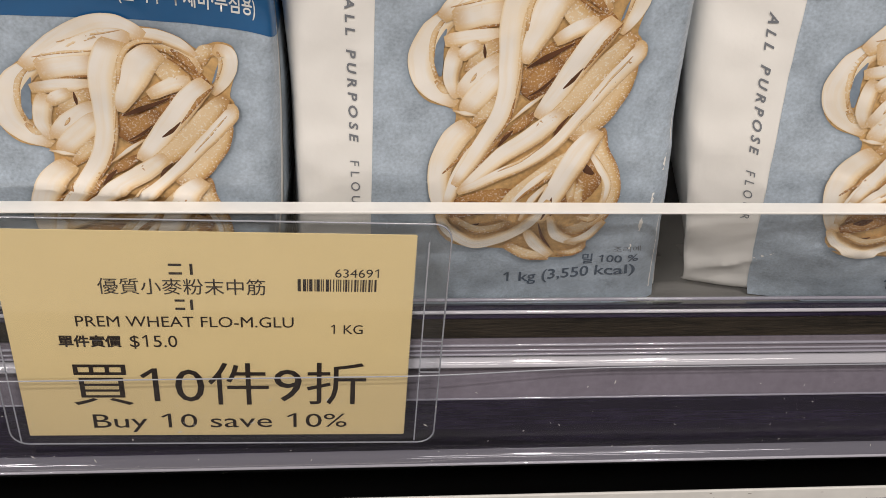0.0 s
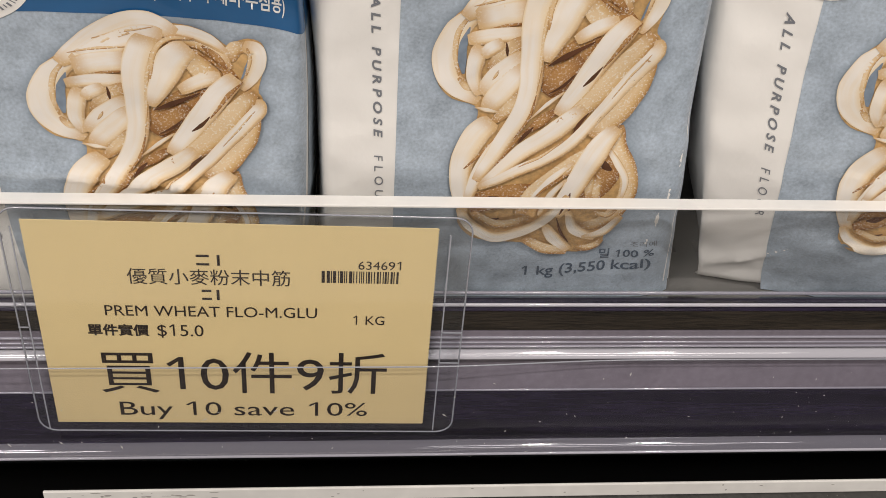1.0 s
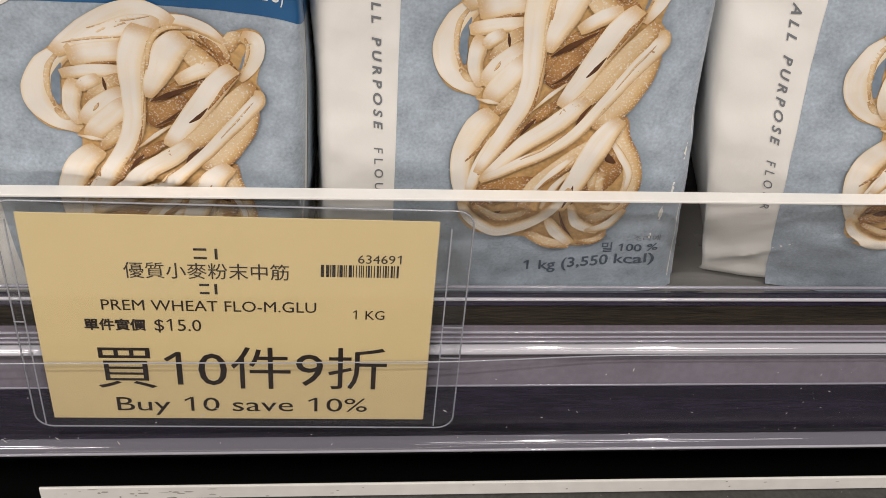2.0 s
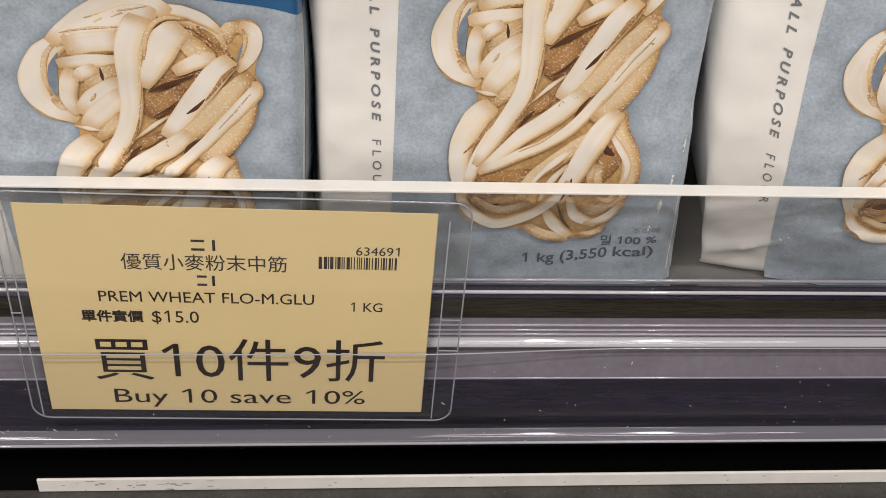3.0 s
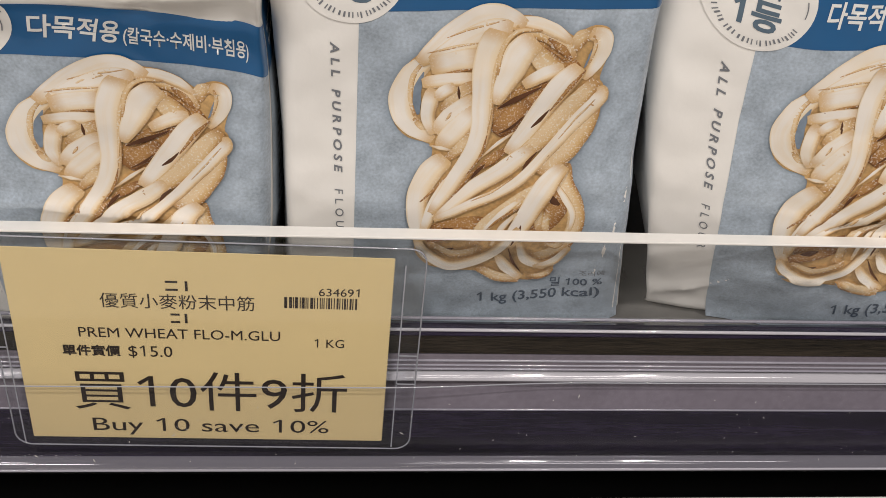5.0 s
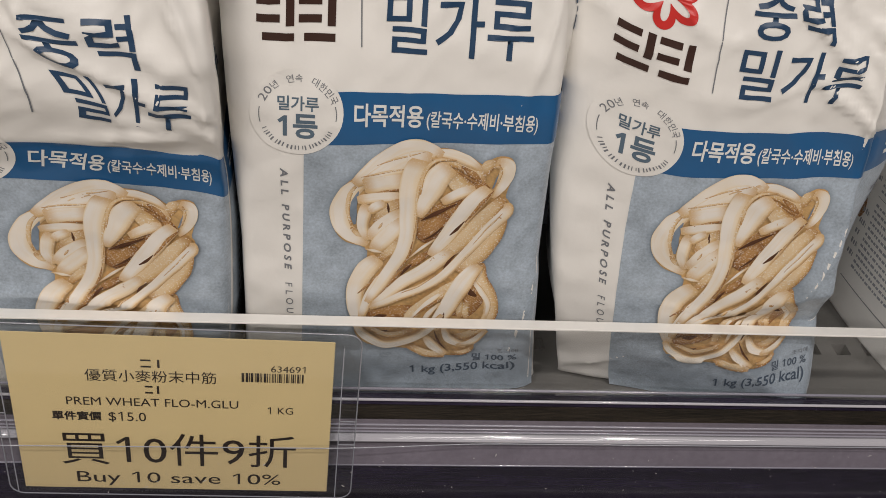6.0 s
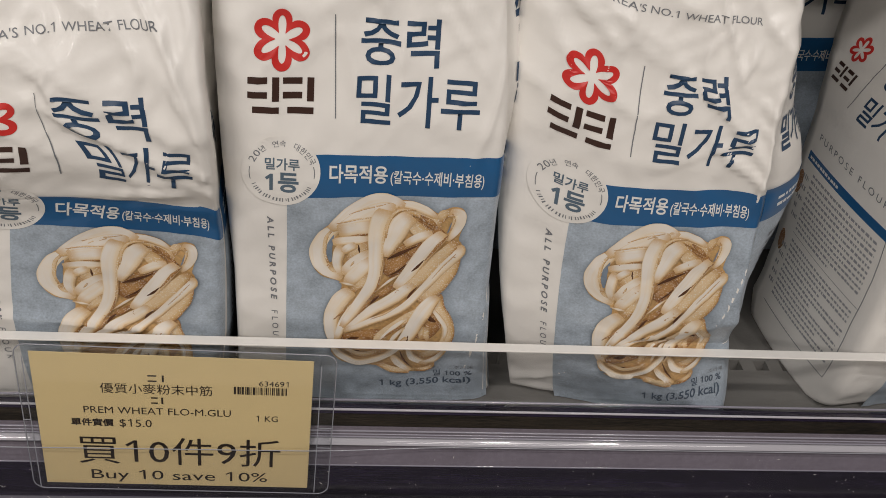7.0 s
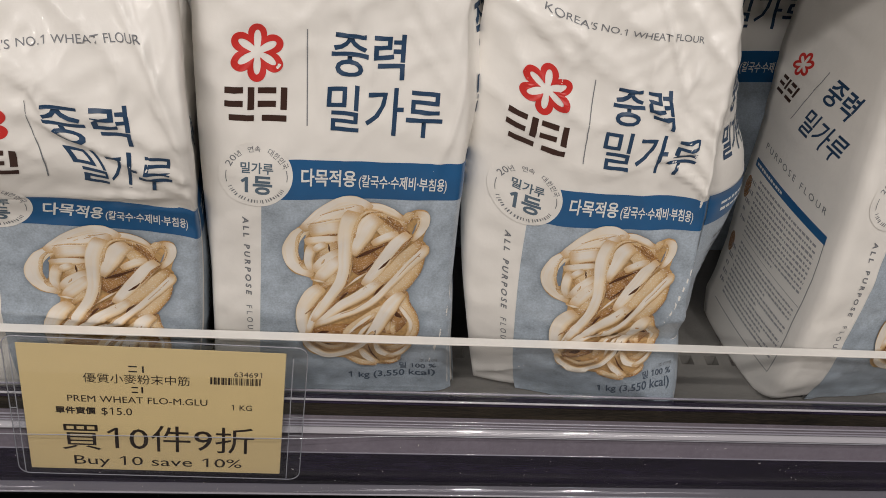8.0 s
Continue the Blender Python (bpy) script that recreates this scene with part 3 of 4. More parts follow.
def side_maker(at, right, gusset, depth=DEPTH, swell=(120, 40, 0.0)):
    """The folded side of a bag: s runs from the front edge (0) to the back edge (1)."""
    def side(s, q):
        a, b = at(LEFT, q), at(RIGHT, q)
        across = b - a
        out = across.normalized() * (1 if right else -1)
        back = Vector((-across.y, across.x, 0)).normalized()
        pinch = gusset * float(np.interp(q, [0, 90, 150, 190, 214], [-0.001, 0.0, 0.006, 0.014, 0.018])) - 0.002
        bulge = swell[2] * math.exp(-((q - swell[0]) / swell[1]) ** 2) if right else 0.0
        s1 = min(max(s, 0), 1)
        return (b if right else a) + back * (profile(q, depth) / 1000 * s1) + out * (bulge - pinch) * math.sin(math.pi * s1) ** 0.8
    return side


def bag_body(at, origin, gusset=1.0, depth=DEPTH, swell=(120, 40, 0.0)):
    """The closed sack: front, two folded sides and back, ring by ring."""
    rings = []
    one, two = side_maker(at, True, gusset, depth, swell), side_maker(at, False, gusset, depth, swell)
    q_rows = [0, 0.8, 2, 3.5] + [5 + (TALL - 5) * i / 104 for i in range(105)]
    for q in q_rows:
        row = [at(LEFT + (RIGHT - LEFT) * i / 78, q) for i in range(79)]
        if q < 5:
            tuck = (1 - q / 5) ** 2 * 0.004
            row = [v + Vector((0, tuck, 0)) for v in row]
        sides = [one(k / 12, q) for k in range(1, 12)]
        a, b = one(1, q), two(1, q)
        far = [a + (b - a) * (i / 10) for i in range(11)]
        others = [two(1 - k / 12, q) for k in range(1, 12)]
        rings.append([v - origin for v in row + sides + far + others])
    bm = bmesh.new()
    grid = [[bm.verts.new(v) for v in r] for r in rings]
    n = len(grid[0])
    for a, b in zip(grid, grid[1:]):
        for i in range(n):
            bm.faces.new((a[i], a[(i + 1) % n], b[(i + 1) % n], b[i]))
    bm.faces.new(grid[0][::-1])
    bm.faces.new(grid[-1])
    return bm


def print_side(bag, at, o, gusset, swell):
    """Print on the right-hand side: the band and panel run on round the corner, with a folded title."""
    side = side_maker(at, True, gusset, DEPTH, swell)
    on = lambda p, q: side(p / 60, q)
    go = lambda name, bm, mat, lift, label="": part(name, laid(bm, on, o, lift), mat, bag, label, smooth=True)
    go("side_band", sheet(0.5, 59, lambda p: 107.6, lambda p: 123.2), BAND_BLUE, 0.15, "deep blue band on the side")
    go("side_panel", sheet(0.5, 59, lambda p: 2, lambda p: 108), BLUE_GREY, 0.1, "pale blue side panel")
    go("side_title", merge(lettering("중력", 5, 23, 158, 176, bold=0.02), lettering("밀가루", 4, 30, 138, 153, bold=0.02)), NAVY, 0.15)
    go("side_band_print", bars(6, 40, 112, 119, 2, 8), WHITE_INK, 0.25)
    go("side_print", bars(8, 50, 30, 100, 18, 5), GREY_INK, 0.2)


def laid(bm, at, origin, lift, longest=2.5):
    """Lays flat artwork on the bag; its own z, in mm, adds to the lift."""
    refine(bm, longest)
    for v in bm.verts:
        p, q, h = v.co
        v.co = at(p, q) + facing(at, p, q) * (lift + h) / 1000 - origin
    bmesh.ops.recalc_face_normals(bm, faces=bm.faces)
    return bm


def sheet(p0, p1, low, high, step=1.6):
    """A finely divided patch between two curves low(p) and high(p)."""
    bm = bmesh.new()
    n = max(2, int((p1 - p0) / step))
    m = max(2, int((high((p0 + p1) / 2) - low((p0 + p1) / 2)) / step))
    g = [[bm.verts.new((p, low(p) + (high(p) - low(p)) * j / m, 0)) for j in range(m + 1)] for p in (p0 + (p1 - p0) * i / n for i in range(n + 1))]
    for i in range(n):
        for j in range(m):
            bm.faces.new((g[i][j], g[i + 1][j], g[i + 1][j + 1], g[i][j + 1]))
    return bm


def arc_words(words, cp, cq, r, start, step, size):
    """Letters set round a circle, clockwise from the heading start."""
    many = []
    for i, ch in enumerate(words):
        if ch == " ":
            continue
        a = start - step * i
        mp, mq = cp + r * math.cos(radians(a)), cq + r * math.sin(radians(a))
        many.append(lettering(ch, mp - size * 0.42, mp + size * 0.42, mq - size / 2, mq + size / 2, a - 90))
    return merge(*many)


def emblem(cp, cq, r):
    """A six-petalled outline flower."""
    bm = bmesh.new()
    n = 96
    inner, outer = [], []
    for i in range(n):
        a = 2 * math.pi * i / n
        lobe = abs(math.cos(3 * (a - math.pi / 2)))
        ro = r * (0.64 + 0.36 * lobe ** 0.8)
        ri = r * (0.21 + 0.55 * lobe ** 1.8)
        inner.append(bm.verts.new((cp + ri * math.cos(a), cq + ri * math.sin(a), 0)))
        outer.append(bm.verts.new((cp + ro * math.cos(a), cq + ro * math.sin(a), 0)))
    for i in range(n):
        j = (i + 1) % n
        bm.faces.new((inner[i], inner[j], outer[j], outer[i]))
    return bm


def brand_blocks(p0, p1, q0, q1):
    """Two plain block marks that stand for a brand name."""
    half, h = (p1 - p0) / 2, q1 - q0
    out = []
    for k in range(2):
        a = p0 + k * half + 0.4
        w = half - 1.2
        t = h * 0.17
        out.append(bar(bmesh.new(), a, a + w * 0.62, q1 - t, q1))
        out.append(bar(bmesh.new(), a, a + w * 0.62, q0 + h * 0.45, q0 + h * 0.45 + t))
        out.append(bar(bmesh.new(), a + w * 0.78, a + w, q0 + h * 0.38, q1))
        out.append(bar(bmesh.new(), a + w * 0.15, a + w, q0 + h * 0.06, q0 + h * 0.06 + t))
    return out


def bars(p0, p1, q0, q1, rows, seed, small=1.2, big=3.4):
    """Lines of small print that cannot be read."""
    rng = random.Random(seed)
    bm = bmesh.new()
    pitch = (q1 - q0) / rows
    for r in range(rows):
        q = q1 - pitch * (r + 0.8)
        p = p0
        stop = p1 if rng.random() < 0.75 else p0 + (p1 - p0) * rng.uniform(0.4, 0.9)
        while p < stop:
            w = rng.uniform(small, big)
            bar(bm, p, min(p + w, stop), q, q + pitch * rng.uniform(0.36, 0.48))
            p += w + rng.uniform(0.4, 0.8)
    return bm


def print_front(bag, at, o, full=True):
    band_low, band_high = lambda p: 105.5 + 0.05 * p, lambda p: 121.6 + 0.035 * p
    put = lambda name, bm, mat, lift, label="", longest=2.5, under=None: part(name, laid(bm, at, o, lift, longest), mat, under or bag, label, smooth=True)
    put("blue_panel", sheet(-25.6, RIGHT - 0.5, lambda p: 0.6, lambda p: band_low(p) + 0.5), BLUE_GREY, 0.12, "mottled pale blue printed panel", 9)
    band = put("blue_band", sheet(-26.0, RIGHT - 0.5, band_low, band_high), BAND_BLUE, 0.2, "deep blue printed band", 9)
    put("title", merge(lettering("중력", -3.2, 22, 151.8, 166.7, bold=0.012), lettering("밀가루", -4, 36.5, 132.8, 149.2, bold=0.008)), NAVY, 0.2, "navy printed title")
    put("purpose_line", merge(lettering("다목적용", -11.7, 7.8, 110.9, 118.2, 0.6, bold=0.022), lettering("(칼국수·수제비·부침용)", 8.8, 41, 110.6, 117.0, 0.6, bold=0.016)), WHITE_INK, 0.34, "white printed words", under=band)
    if not full:
        return
    badge = put("badge", flat([(-27.7 + 13 * math.cos(a), 114.4 + 13.2 * math.sin(a)) for a in (2 * math.pi * i / 48 for i in range(48))]), PAPER, 0.34, "round white badge")
    put("badge_print", merge(lettering("밀가루", -33.0, -21.6, 115.3, 119.6, bold=0.018), lettering("1등", -33.0, -21.8, 106.6, 114.4, bold=0.03)), BADGE_INK, 0.46, "dark grey badge words", under=badge)
    small = bmesh.new()
    rng = random.Random(4)
    a = 205
    while a < 335:
        w = rng.uniform(2.2, 5)
        ring(small, -27.4, 113.9, rng.uniform(9.6, 9.9), rng.uniform(10.8, 11.3), a, a + w * 0.55, 3)
        a += w + (4 if rng.random() < 0.2 else 1.6)
    for a0, a1 in ((168, 194), (-8, 16)):
        ring(small, -27.4, 113.9, 10.6, 10.85, a0, a1, 10)
    put("badge_ring", merge(arc_words("20년 연속 대한민국", -27.4, 113.9, 10.9, 152, 12.6, 2.3), small), GREY_INK, 0.46, "ring of small grey print", under=badge)
    put("edge_print", merge(lettering("ALL PURPOSE", -30.7 - 18.9, -30.7 + 18.9, 77.2 - 1.1, 77.2 + 1.1, -88, 0.2, 0.025, 1.6), lettering("FLOUR", -29.6 - 8.4, -29.6 + 8.4, 44.6 - 1.1, 44.6 + 1.1, -88, 0.1, 0.0, 1.7)), GREY_INK, 0.2, "grey words running down the edge", 2.0)
    put("weight_print", merge(lettering("1 kg (3,550 kcal)", 11, 46, 10.6, 16.2, 5.5, bold=0.015), lettering("밀 100 %", 32, 46, 18.0, 22.0, 5.0, bold=0.015)), SLATE, 0.3, "dark printed weight", 2.0)
    put("small_print", lettering("조리예", 39.6, 46, 23.0, 25.2, 5), GREY_INK, 0.3)
    put("heading", lettering("KOREA'S NO.1 WHEAT FLOUR", -34, 33, 186.5, 189.4), GREY_INK, 0.2, "thin grey heading")
    put("divider", line(bmesh.new(), (-11.6, 167.2), (-10.4, 133.8), 0.35), GREY_INK, 0.2)
    put("emblem", emblem(-28.0, 158.2, 9.6), RED_INK, 0.2, "red flower emblem")
    for piece in brand_blocks(-39, -16.8, 134.0, 146.6):
        put("brand_bar", piece, BROWN_INK, 0.2, "dark brown bar")
    put("picture_surround", knot_shadow(), PRINTED_SHADOW, 0.16, "printed drop shadow round the picture", 3)
    picture = put("picture_ground", knot_outline(), DOUGH["base"], 0.30, "printed picture of floured noodles")
    for level, (tone, _, _) in enumerate(STROKES):
        put("pictured_noodle", ribbon(level), DOUGH[tone], 0.36, "", 2.6, picture)


def flour_bag(at, base, label, full=True, gusset=1.0, sided=True, depth=DEPTH, swell=(120, 40, 0.0)):
    bag = thing("flour_bag", base, label, "flour bag", "bags of flour on the shelf")
    o = Vector(base)
    part("sack", bag_body(at, o, gusset, depth, swell), PAPER, bag, "creased glossy white paper sack", smooth=True)
    print_front(bag, at, o, full)
    if full and sided:
        print_side(bag, at, o, gusset, swell)
    return bag


# ---- the shelf ----
X0, X1 = -0.75, 0.95
floor = tagged(finish("floor", boxed(-3, 3, -4.5, 0.9, -0.05, 0), FLOOR), "pale tiled shop floor", "floor", kind="structure")
ceiling = tagged(finish("ceiling", boxed(-3, 3, -4.5, 0.9, 3.6, 3.65), WALL), "plain pale shop ceiling", "ceiling", kind="structure")
for name, dims in (("wall_north", (-3, 3, 0.9, 0.95, 0, 3.6)), ("wall_south", (-3, 3, -4.55, -4.5, 0, 3.6)), ("wall_west", (-3.05, -3, -4.5, 0.9, 0, 3.6)), ("wall_east", (3, 3.05, -4.5, 0.9, 0, 3.6))):
    tagged(finish(name, boxed(*dims), WALL), "plain pale shop wall", "wall", kind="structure")

def slotted_deck():
    """A folded steel plate with a row of slots, one connected sheet with slot walls, over a solid underside."""
    xs = [X0]
    while xs[-1] + 0.0122 < X1:
        xs += [xs[-1] + 0.0062, xs[-1] + 0.0122]
    xs[-1] = X1
    ys = [0.2595, 0.2965, 0.3030, 0.60]
    bm = bmesh.new()
    top = [[bm.verts.new((x, y, 1.0)) for y in ys] for x in xs]
    low = [[bm.verts.new((x, y, 0.984)) for y in ys] for x in xs]
    for i in range(len(xs) - 1):
        for j in range(3):
            hole = j == 1 and i % 2 == 1
            if not hole:
                bm.faces.new((top[i][j], top[i + 1][j], top[i + 1][j + 1], top[i][j + 1]))
            bm.faces.new((low[i][j + 1], low[i + 1][j + 1], low[i + 1][j], low[i][j]))
            if hole:
                for a, c in (((i, j), (i + 1, j)), ((i + 1, j), (i + 1, j + 1)), ((i + 1, j + 1), (i, j + 1)), ((i, j + 1), (i, j))):
                    bm.faces.new((top[a[0]][a[1]], top[c[0]][c[1]], low[c[0]][c[1]], low[a[0]][a[1]]))
        bm.faces.new((top[i][0], low[i][0], low[i + 1][0], top[i + 1][0]))
        bm.faces.new((top[i + 1][3], low[i + 1][3], low[i][3], top[i][3]))
    return bm


deck = slotted_deck()
shelf = thing("shelf", (0.1, 0.43, 0.972), "dark grey steel shop shelf with slots", "shelf", kind="structure")
shelf.location = (0, 0, 0)
part("shelf_deck", deck, DECK, shelf)
part("back_panel", boxed(X0, X1, 0.60, 0.62, 0.9, 1.5), BACKING, shelf)
# Unseen shelf, added overhead to keep the lamps off the second row.
part("shade_shelf", boxed(X0, X1, 0.264, 0.60, 1.2160, 1.242, bevel=0.002), DECK, shelf)

rail = thing("price_rail", (0, 0, 0), "dark glossy plastic price rail along the shelf front", "price rail")
part("rail_body", extrude_profile([(0.2596, 1.0115), (0.2575, 1.0125), (0.2535, 1.0130), (0.2528, 1.0120), (0.2532, 1.0055), (0.2532, 0.9990), (0.2545, 0.9965), (0.2565, 0.9930), (0.2546, 0.9815), (0.2548, 0.9700), (0.2556, 0.9600), (0.2560, 0.955), (0.2590, 0.955), (0.2590, 0.985)], X0, X1), DARK, rail)
part("upper_face", boxed(X0, X1, 0.2524, 0.2529, 1.0056, 1.0118), DARK_TOP, rail, "grained dark brown strip")
# Slope and strip are added in the lighter tone to paint the rail's reflections.
part("sloped_face", extrude_profile([(0.2522, 1.0050), (0.2529, 0.9990), (0.2536, 0.9990), (0.2536, 1.0050)], X0, X1), REFLECTED_GREY, rail, "plastic slope coloured grey for its reflection")
part("reflection_strip", extrude_profile([(0.2560, 0.9935), (0.2543, 0.9820), (0.2550, 0.9820), (0.2567, 0.9935)], X0, X1), REFLECTED_GREY, rail, "strip behind the flap, purplish grey for the rail's reflection")
part("top_lip", rod(0.2588, 1.0133, 0.0005, X0, X1), BEAD, rail, "thin plastic lip coloured pale for its shine", smooth=True)
part("front_lip", rod(0.2530, 1.0138, 0.0005, X0, X1), BEAD_LIT, rail, "thin plastic lip coloured pale for its shine", smooth=True)
part("upper_bead", arc_bar(0.2562, 0.9931, 0.0050, 28, 88, X0, X1, 0.001), BEAD_LIT, rail, "shiny rounded bead", smooth=True)
part("groove_ridge", rod(0.2545, 0.9815, 0.0004, X0, X1, 16), BEAD, rail, "fine shiny ridge", smooth=True)
part("grey_ridge", rod(0.2523, 1.0030, 0.0004, X0, X1, 16), BEAD, rail, smooth=True)
for ridge_z in (1.0009, 0.9994):
    part("step_ridge", rod(0.2527, ridge_z, 0.00035, X0, X1, 16), BEAD, rail, "fine moulded step", smooth=True)
part("bottom_lip", rod(0.2526, 0.9573, 0.0005, X0, X1, 16), BEAD_LIT, rail, "thin bottom lip coloured bright for its shine", smooth=True)
part("lower_bead", arc_bar(0.2568, 0.9560, 0.0046, 14, 70, X0, X1, 0.002), BEAD_SHADED, rail, "shiny rounded bottom lip", smooth=True)

fence = thing("shelf_fence", (0, 0, 0), "clear acrylic fence with its cut edge coloured as if lit", "shelf fence")
pane = part("acrylic_sheet", boxed(X0, X1, 0.2535, 0.2575, 1.0, 1.0442), CLEAR, fence)
pane.visible_shadow = False
part("cut_edge", boxed(X0, X1, 0.2533, 0.2577, 1.0443, 1.0450, bevel=0.0002), LIT_EDGE, fence, "polished edge coloured near white for the light it catches")


def flap_bulge(x):
    t = min(max((x + 0.005) / 0.065, 0), 1)
    return 0.0055 * (1 - t * t * (3 - 2 * t))


film = bmesh.new()
cols = sorted(set([X0, -0.4, X1, 0.5] + [-0.2 + 0.006 * i for i in range(70)]))
rows = []
for x in cols:
    b = flap_bulge(x)
    rows.append([film.verts.new((x, 0.2512 - b * s, z)) for s, z in ((0.1, 0.9575), (0.75, 0.962), (1.0, 0.97), (1.0, 0.985), (1.0, 0.9955 + 0.5 * b))])
for a, b in zip(rows, rows[1:]):
    for i in range(4):
        film.faces.new((a[i], b[i], b[i + 1], a[i + 1]))
flap = part("clear_flap", film, CLEAR_FILM, rail, "clear plastic flap over the rail", smooth=True)
flap.visible_shadow = False
edge = bmesh.new()
ring_rows = []
for x in cols:
    b = flap_bulge(x)
    ring_rows.append([edge.verts.new((x, 0.2512 - b + 0.00025 * math.cos(k), 0.9956 + 0.5 * b + 0.00025 * math.sin(k))) for k in (0, 1.57, 3.14, 4.71)])
for a, b in zip(ring_rows, ring_rows[1:]):
    for i in range(4):
        edge.faces.new((a[i], b[i], b[(i + 1) % 4], a[(i + 1) % 4]))
part("flap_edge", edge, RIM, rail, smooth=True)

# ---- the yellow price ticket in its clear pocket ----
TURN = -1.1
CARD = pose(-0.0508, 0.2500, 1.0075, 0, -TURN, 0)
HALF_W, HALF_H = 0.0503, 0.0338


def card_art(bm, lift):
    """Artwork in mm from the card's middle, stood upright just before the card."""
    bmesh.ops.triangulate(bm, faces=bm.faces)
    for v in bm.verts:
        v.co = (v.co.x / 1000, -lift / 1000, v.co.y / 1000)
    return bm


ticket = thing("price_ticket", (0, 0, 0), "yellow printed paper price ticket in a clear pocket", "price ticket")
ticket.matrix_world = CARD
def torn_card():
    """The paper, with the fine teeth of its torn perforation along one edge."""
    teeth = [(HALF_W + (0.00022 if i % 2 else -0.0001), -HALF_H + 2 * HALF_H * i / 150) for i in range(151)]
    pts = [(-HALF_W, HALF_H), (-HALF_W, -HALF_H)] + teeth
    bm = bmesh.new()
    near, far = ([bm.verts.new((x, y, z)) for x, z in pts] for y in (0.0, 0.0003))
    bm.faces.new(near)
    bm.faces.new(far[::-1])
    for i in range(len(pts)):
        j = (i + 1) % len(pts)
        bm.faces.new((near[i], far[i], far[j], near[j]))
    bmesh.ops.recalc_face_normals(bm, faces=bm.faces)
    return bm


part("card", torn_card(), TICKET, ticket, "yellow paper")


def words(name, body, x0, x1, y0, y1, label="", bold=0.0):
    part(name, card_art(lettering(body, x0, x1, y0, y1, bold=bold), 0.12), INK, ticket, label)


words("product_name", "優質小麥粉末中筋", -26.8, 13.6, 15.0, 20.0)
words("english_name", "PREM WHEAT FLO-M.GLU", -33.4, 20.4, 4.6, 8.05)
words("price_caption", "單件實價", -38.4, -22.9, -2.2, 1.8, bold=0.03)
words("unit_price", "$15.0", -20.8, -9.0, -2.7, 1.9)
words("weight", "1 KG", 29.8, 38.0, 2.6, 5.7)
words("article_number", "634691", 30.7, 41.5, 20.8, 23.5)
words("offer", "買10件9折", -37.2, 39.4, -22.4, -7.3, "large dark offer")
words("english_offer", "Buy 10 save 10%", -33.1, 34.5, -32.5, -25.6)
marks = bmesh.new()
for x, y, w in ((-9.5, 21.2, 5.8), (-8.7, 10.2, 4.4)):
    bar(marks, x, x + w * 0.55, y, y + 0.7)
    bar(marks, x, x + w * 0.55, y + 2.6, y + 3.3)
    bar(marks, x + w - 0.7, x + w, y, y + 3.3)
part("brand_mark", card_art(marks, 0.12), INK, ticket)
code = bmesh.new()
rng = random.Random(11)
x = 21.5
while x < 40.8:
    w = rng.choice((0.25, 0.25, 0.5, 0.8))
    bar(code, x, x + w, 16.4, 20.2)
    x += w + rng.choice((0.25, 0.25, 0.5))
part("barcode", card_art(code, 0.12), INK, ticket)


def rounded(x0, x1, z0, z1, r, n=5):
    out = []
    for cx, cz, a0 in ((x1 - r, z1 - r, 0), (x0 + r, z1 - r, 90), (x0 + r, z0 + r, 180), (x1 - r, z0 + r, 270)):
        out += [(cx + r * math.cos(radians(a0 + 90 * i / n)), cz + r * math.sin(radians(a0 + 90 * i / n))) for i in range(n + 1)]
    return out


def slab(points, y0, y1):
    bm = bmesh.new()
    a = [bm.verts.new((x, y0, z)) for x, z in points]
    b = [bm.verts.new((x, y1, z)) for x, z in points]
    bm.faces.new(a)
    bm.faces.new(b[::-1])
    for i in range(len(a)):
        j = (i + 1) % len(a)
        bm.faces.new((a[i], b[i], b[j], a[j]))
    bmesh.ops.recalc_face_normals(bm, faces=bm.faces)
    return bm


def loop_tube(points, y, r):
    bm = bmesh.new()
    n = len(points)
    rings = []
    for i, (x, z) in enumerate(points):
        a, b = Vector(points[i - 1]), Vector(points[(i + 1) % n])
        d = (b - a).normalized()
        s = Vector((-d.y, d.x))
        rings.append([bm.verts.new((x + s.x * r * math.cos(k), y + r * math.sin(k), z + s.y * r * math.cos(k))) for k in (0, 1.26, 2.51, 3.77, 5.03)])
    for i in range(n):
        a, b = rings[i], rings[(i + 1) % n]
        for k in range(5):
            bm.faces.new((a[k], b[k], b[(k + 1) % 5], a[(k + 1) % 5]))
    return bm


pocket = thing("ticket_pocket", (0, 0, 0), "clear rigid plastic ticket pocket with rounded corners", "ticket holder")
pocket.matrix_world = CARD
outline = rounded(-HALF_W - 0.0050, HALF_W + 0.0085, -HALF_H - 0.0030, HALF_H + 0.0035, 0.0045)
for name, y in (("front_sheet", -0.0012), ("back_sheet", 0.0010)):
    s = part(name, slab(outline, y - 0.0002, y + 0.0002), CLEAR, pocket)
    s.visible_shadow = False
part("pocket_rim", loop_tube(outline, -0.0002, 0.00024), RIM, pocket, "bright moulded rim", smooth=True)
for x0 in (HALF_W + 0.0028, -HALF_W - 0.0022):
    part("weld_line", boxed(x0, x0 + 0.00035, -0.0015, -0.0013, -HALF_H - 0.001, HALF_H - 0.001), RIM, pocket)

for tab_z in (0.0012, -0.0095):
    for x0, x1 in ((HALF_W + 0.0028, HALF_W + 0.0083), (-HALF_W - 0.0048, -HALF_W - 0.0019)):
        part("tab_line", boxed(x0, x1, -0.0015, -0.0013, tab_z, tab_z + 0.0003), RIM, pocket)

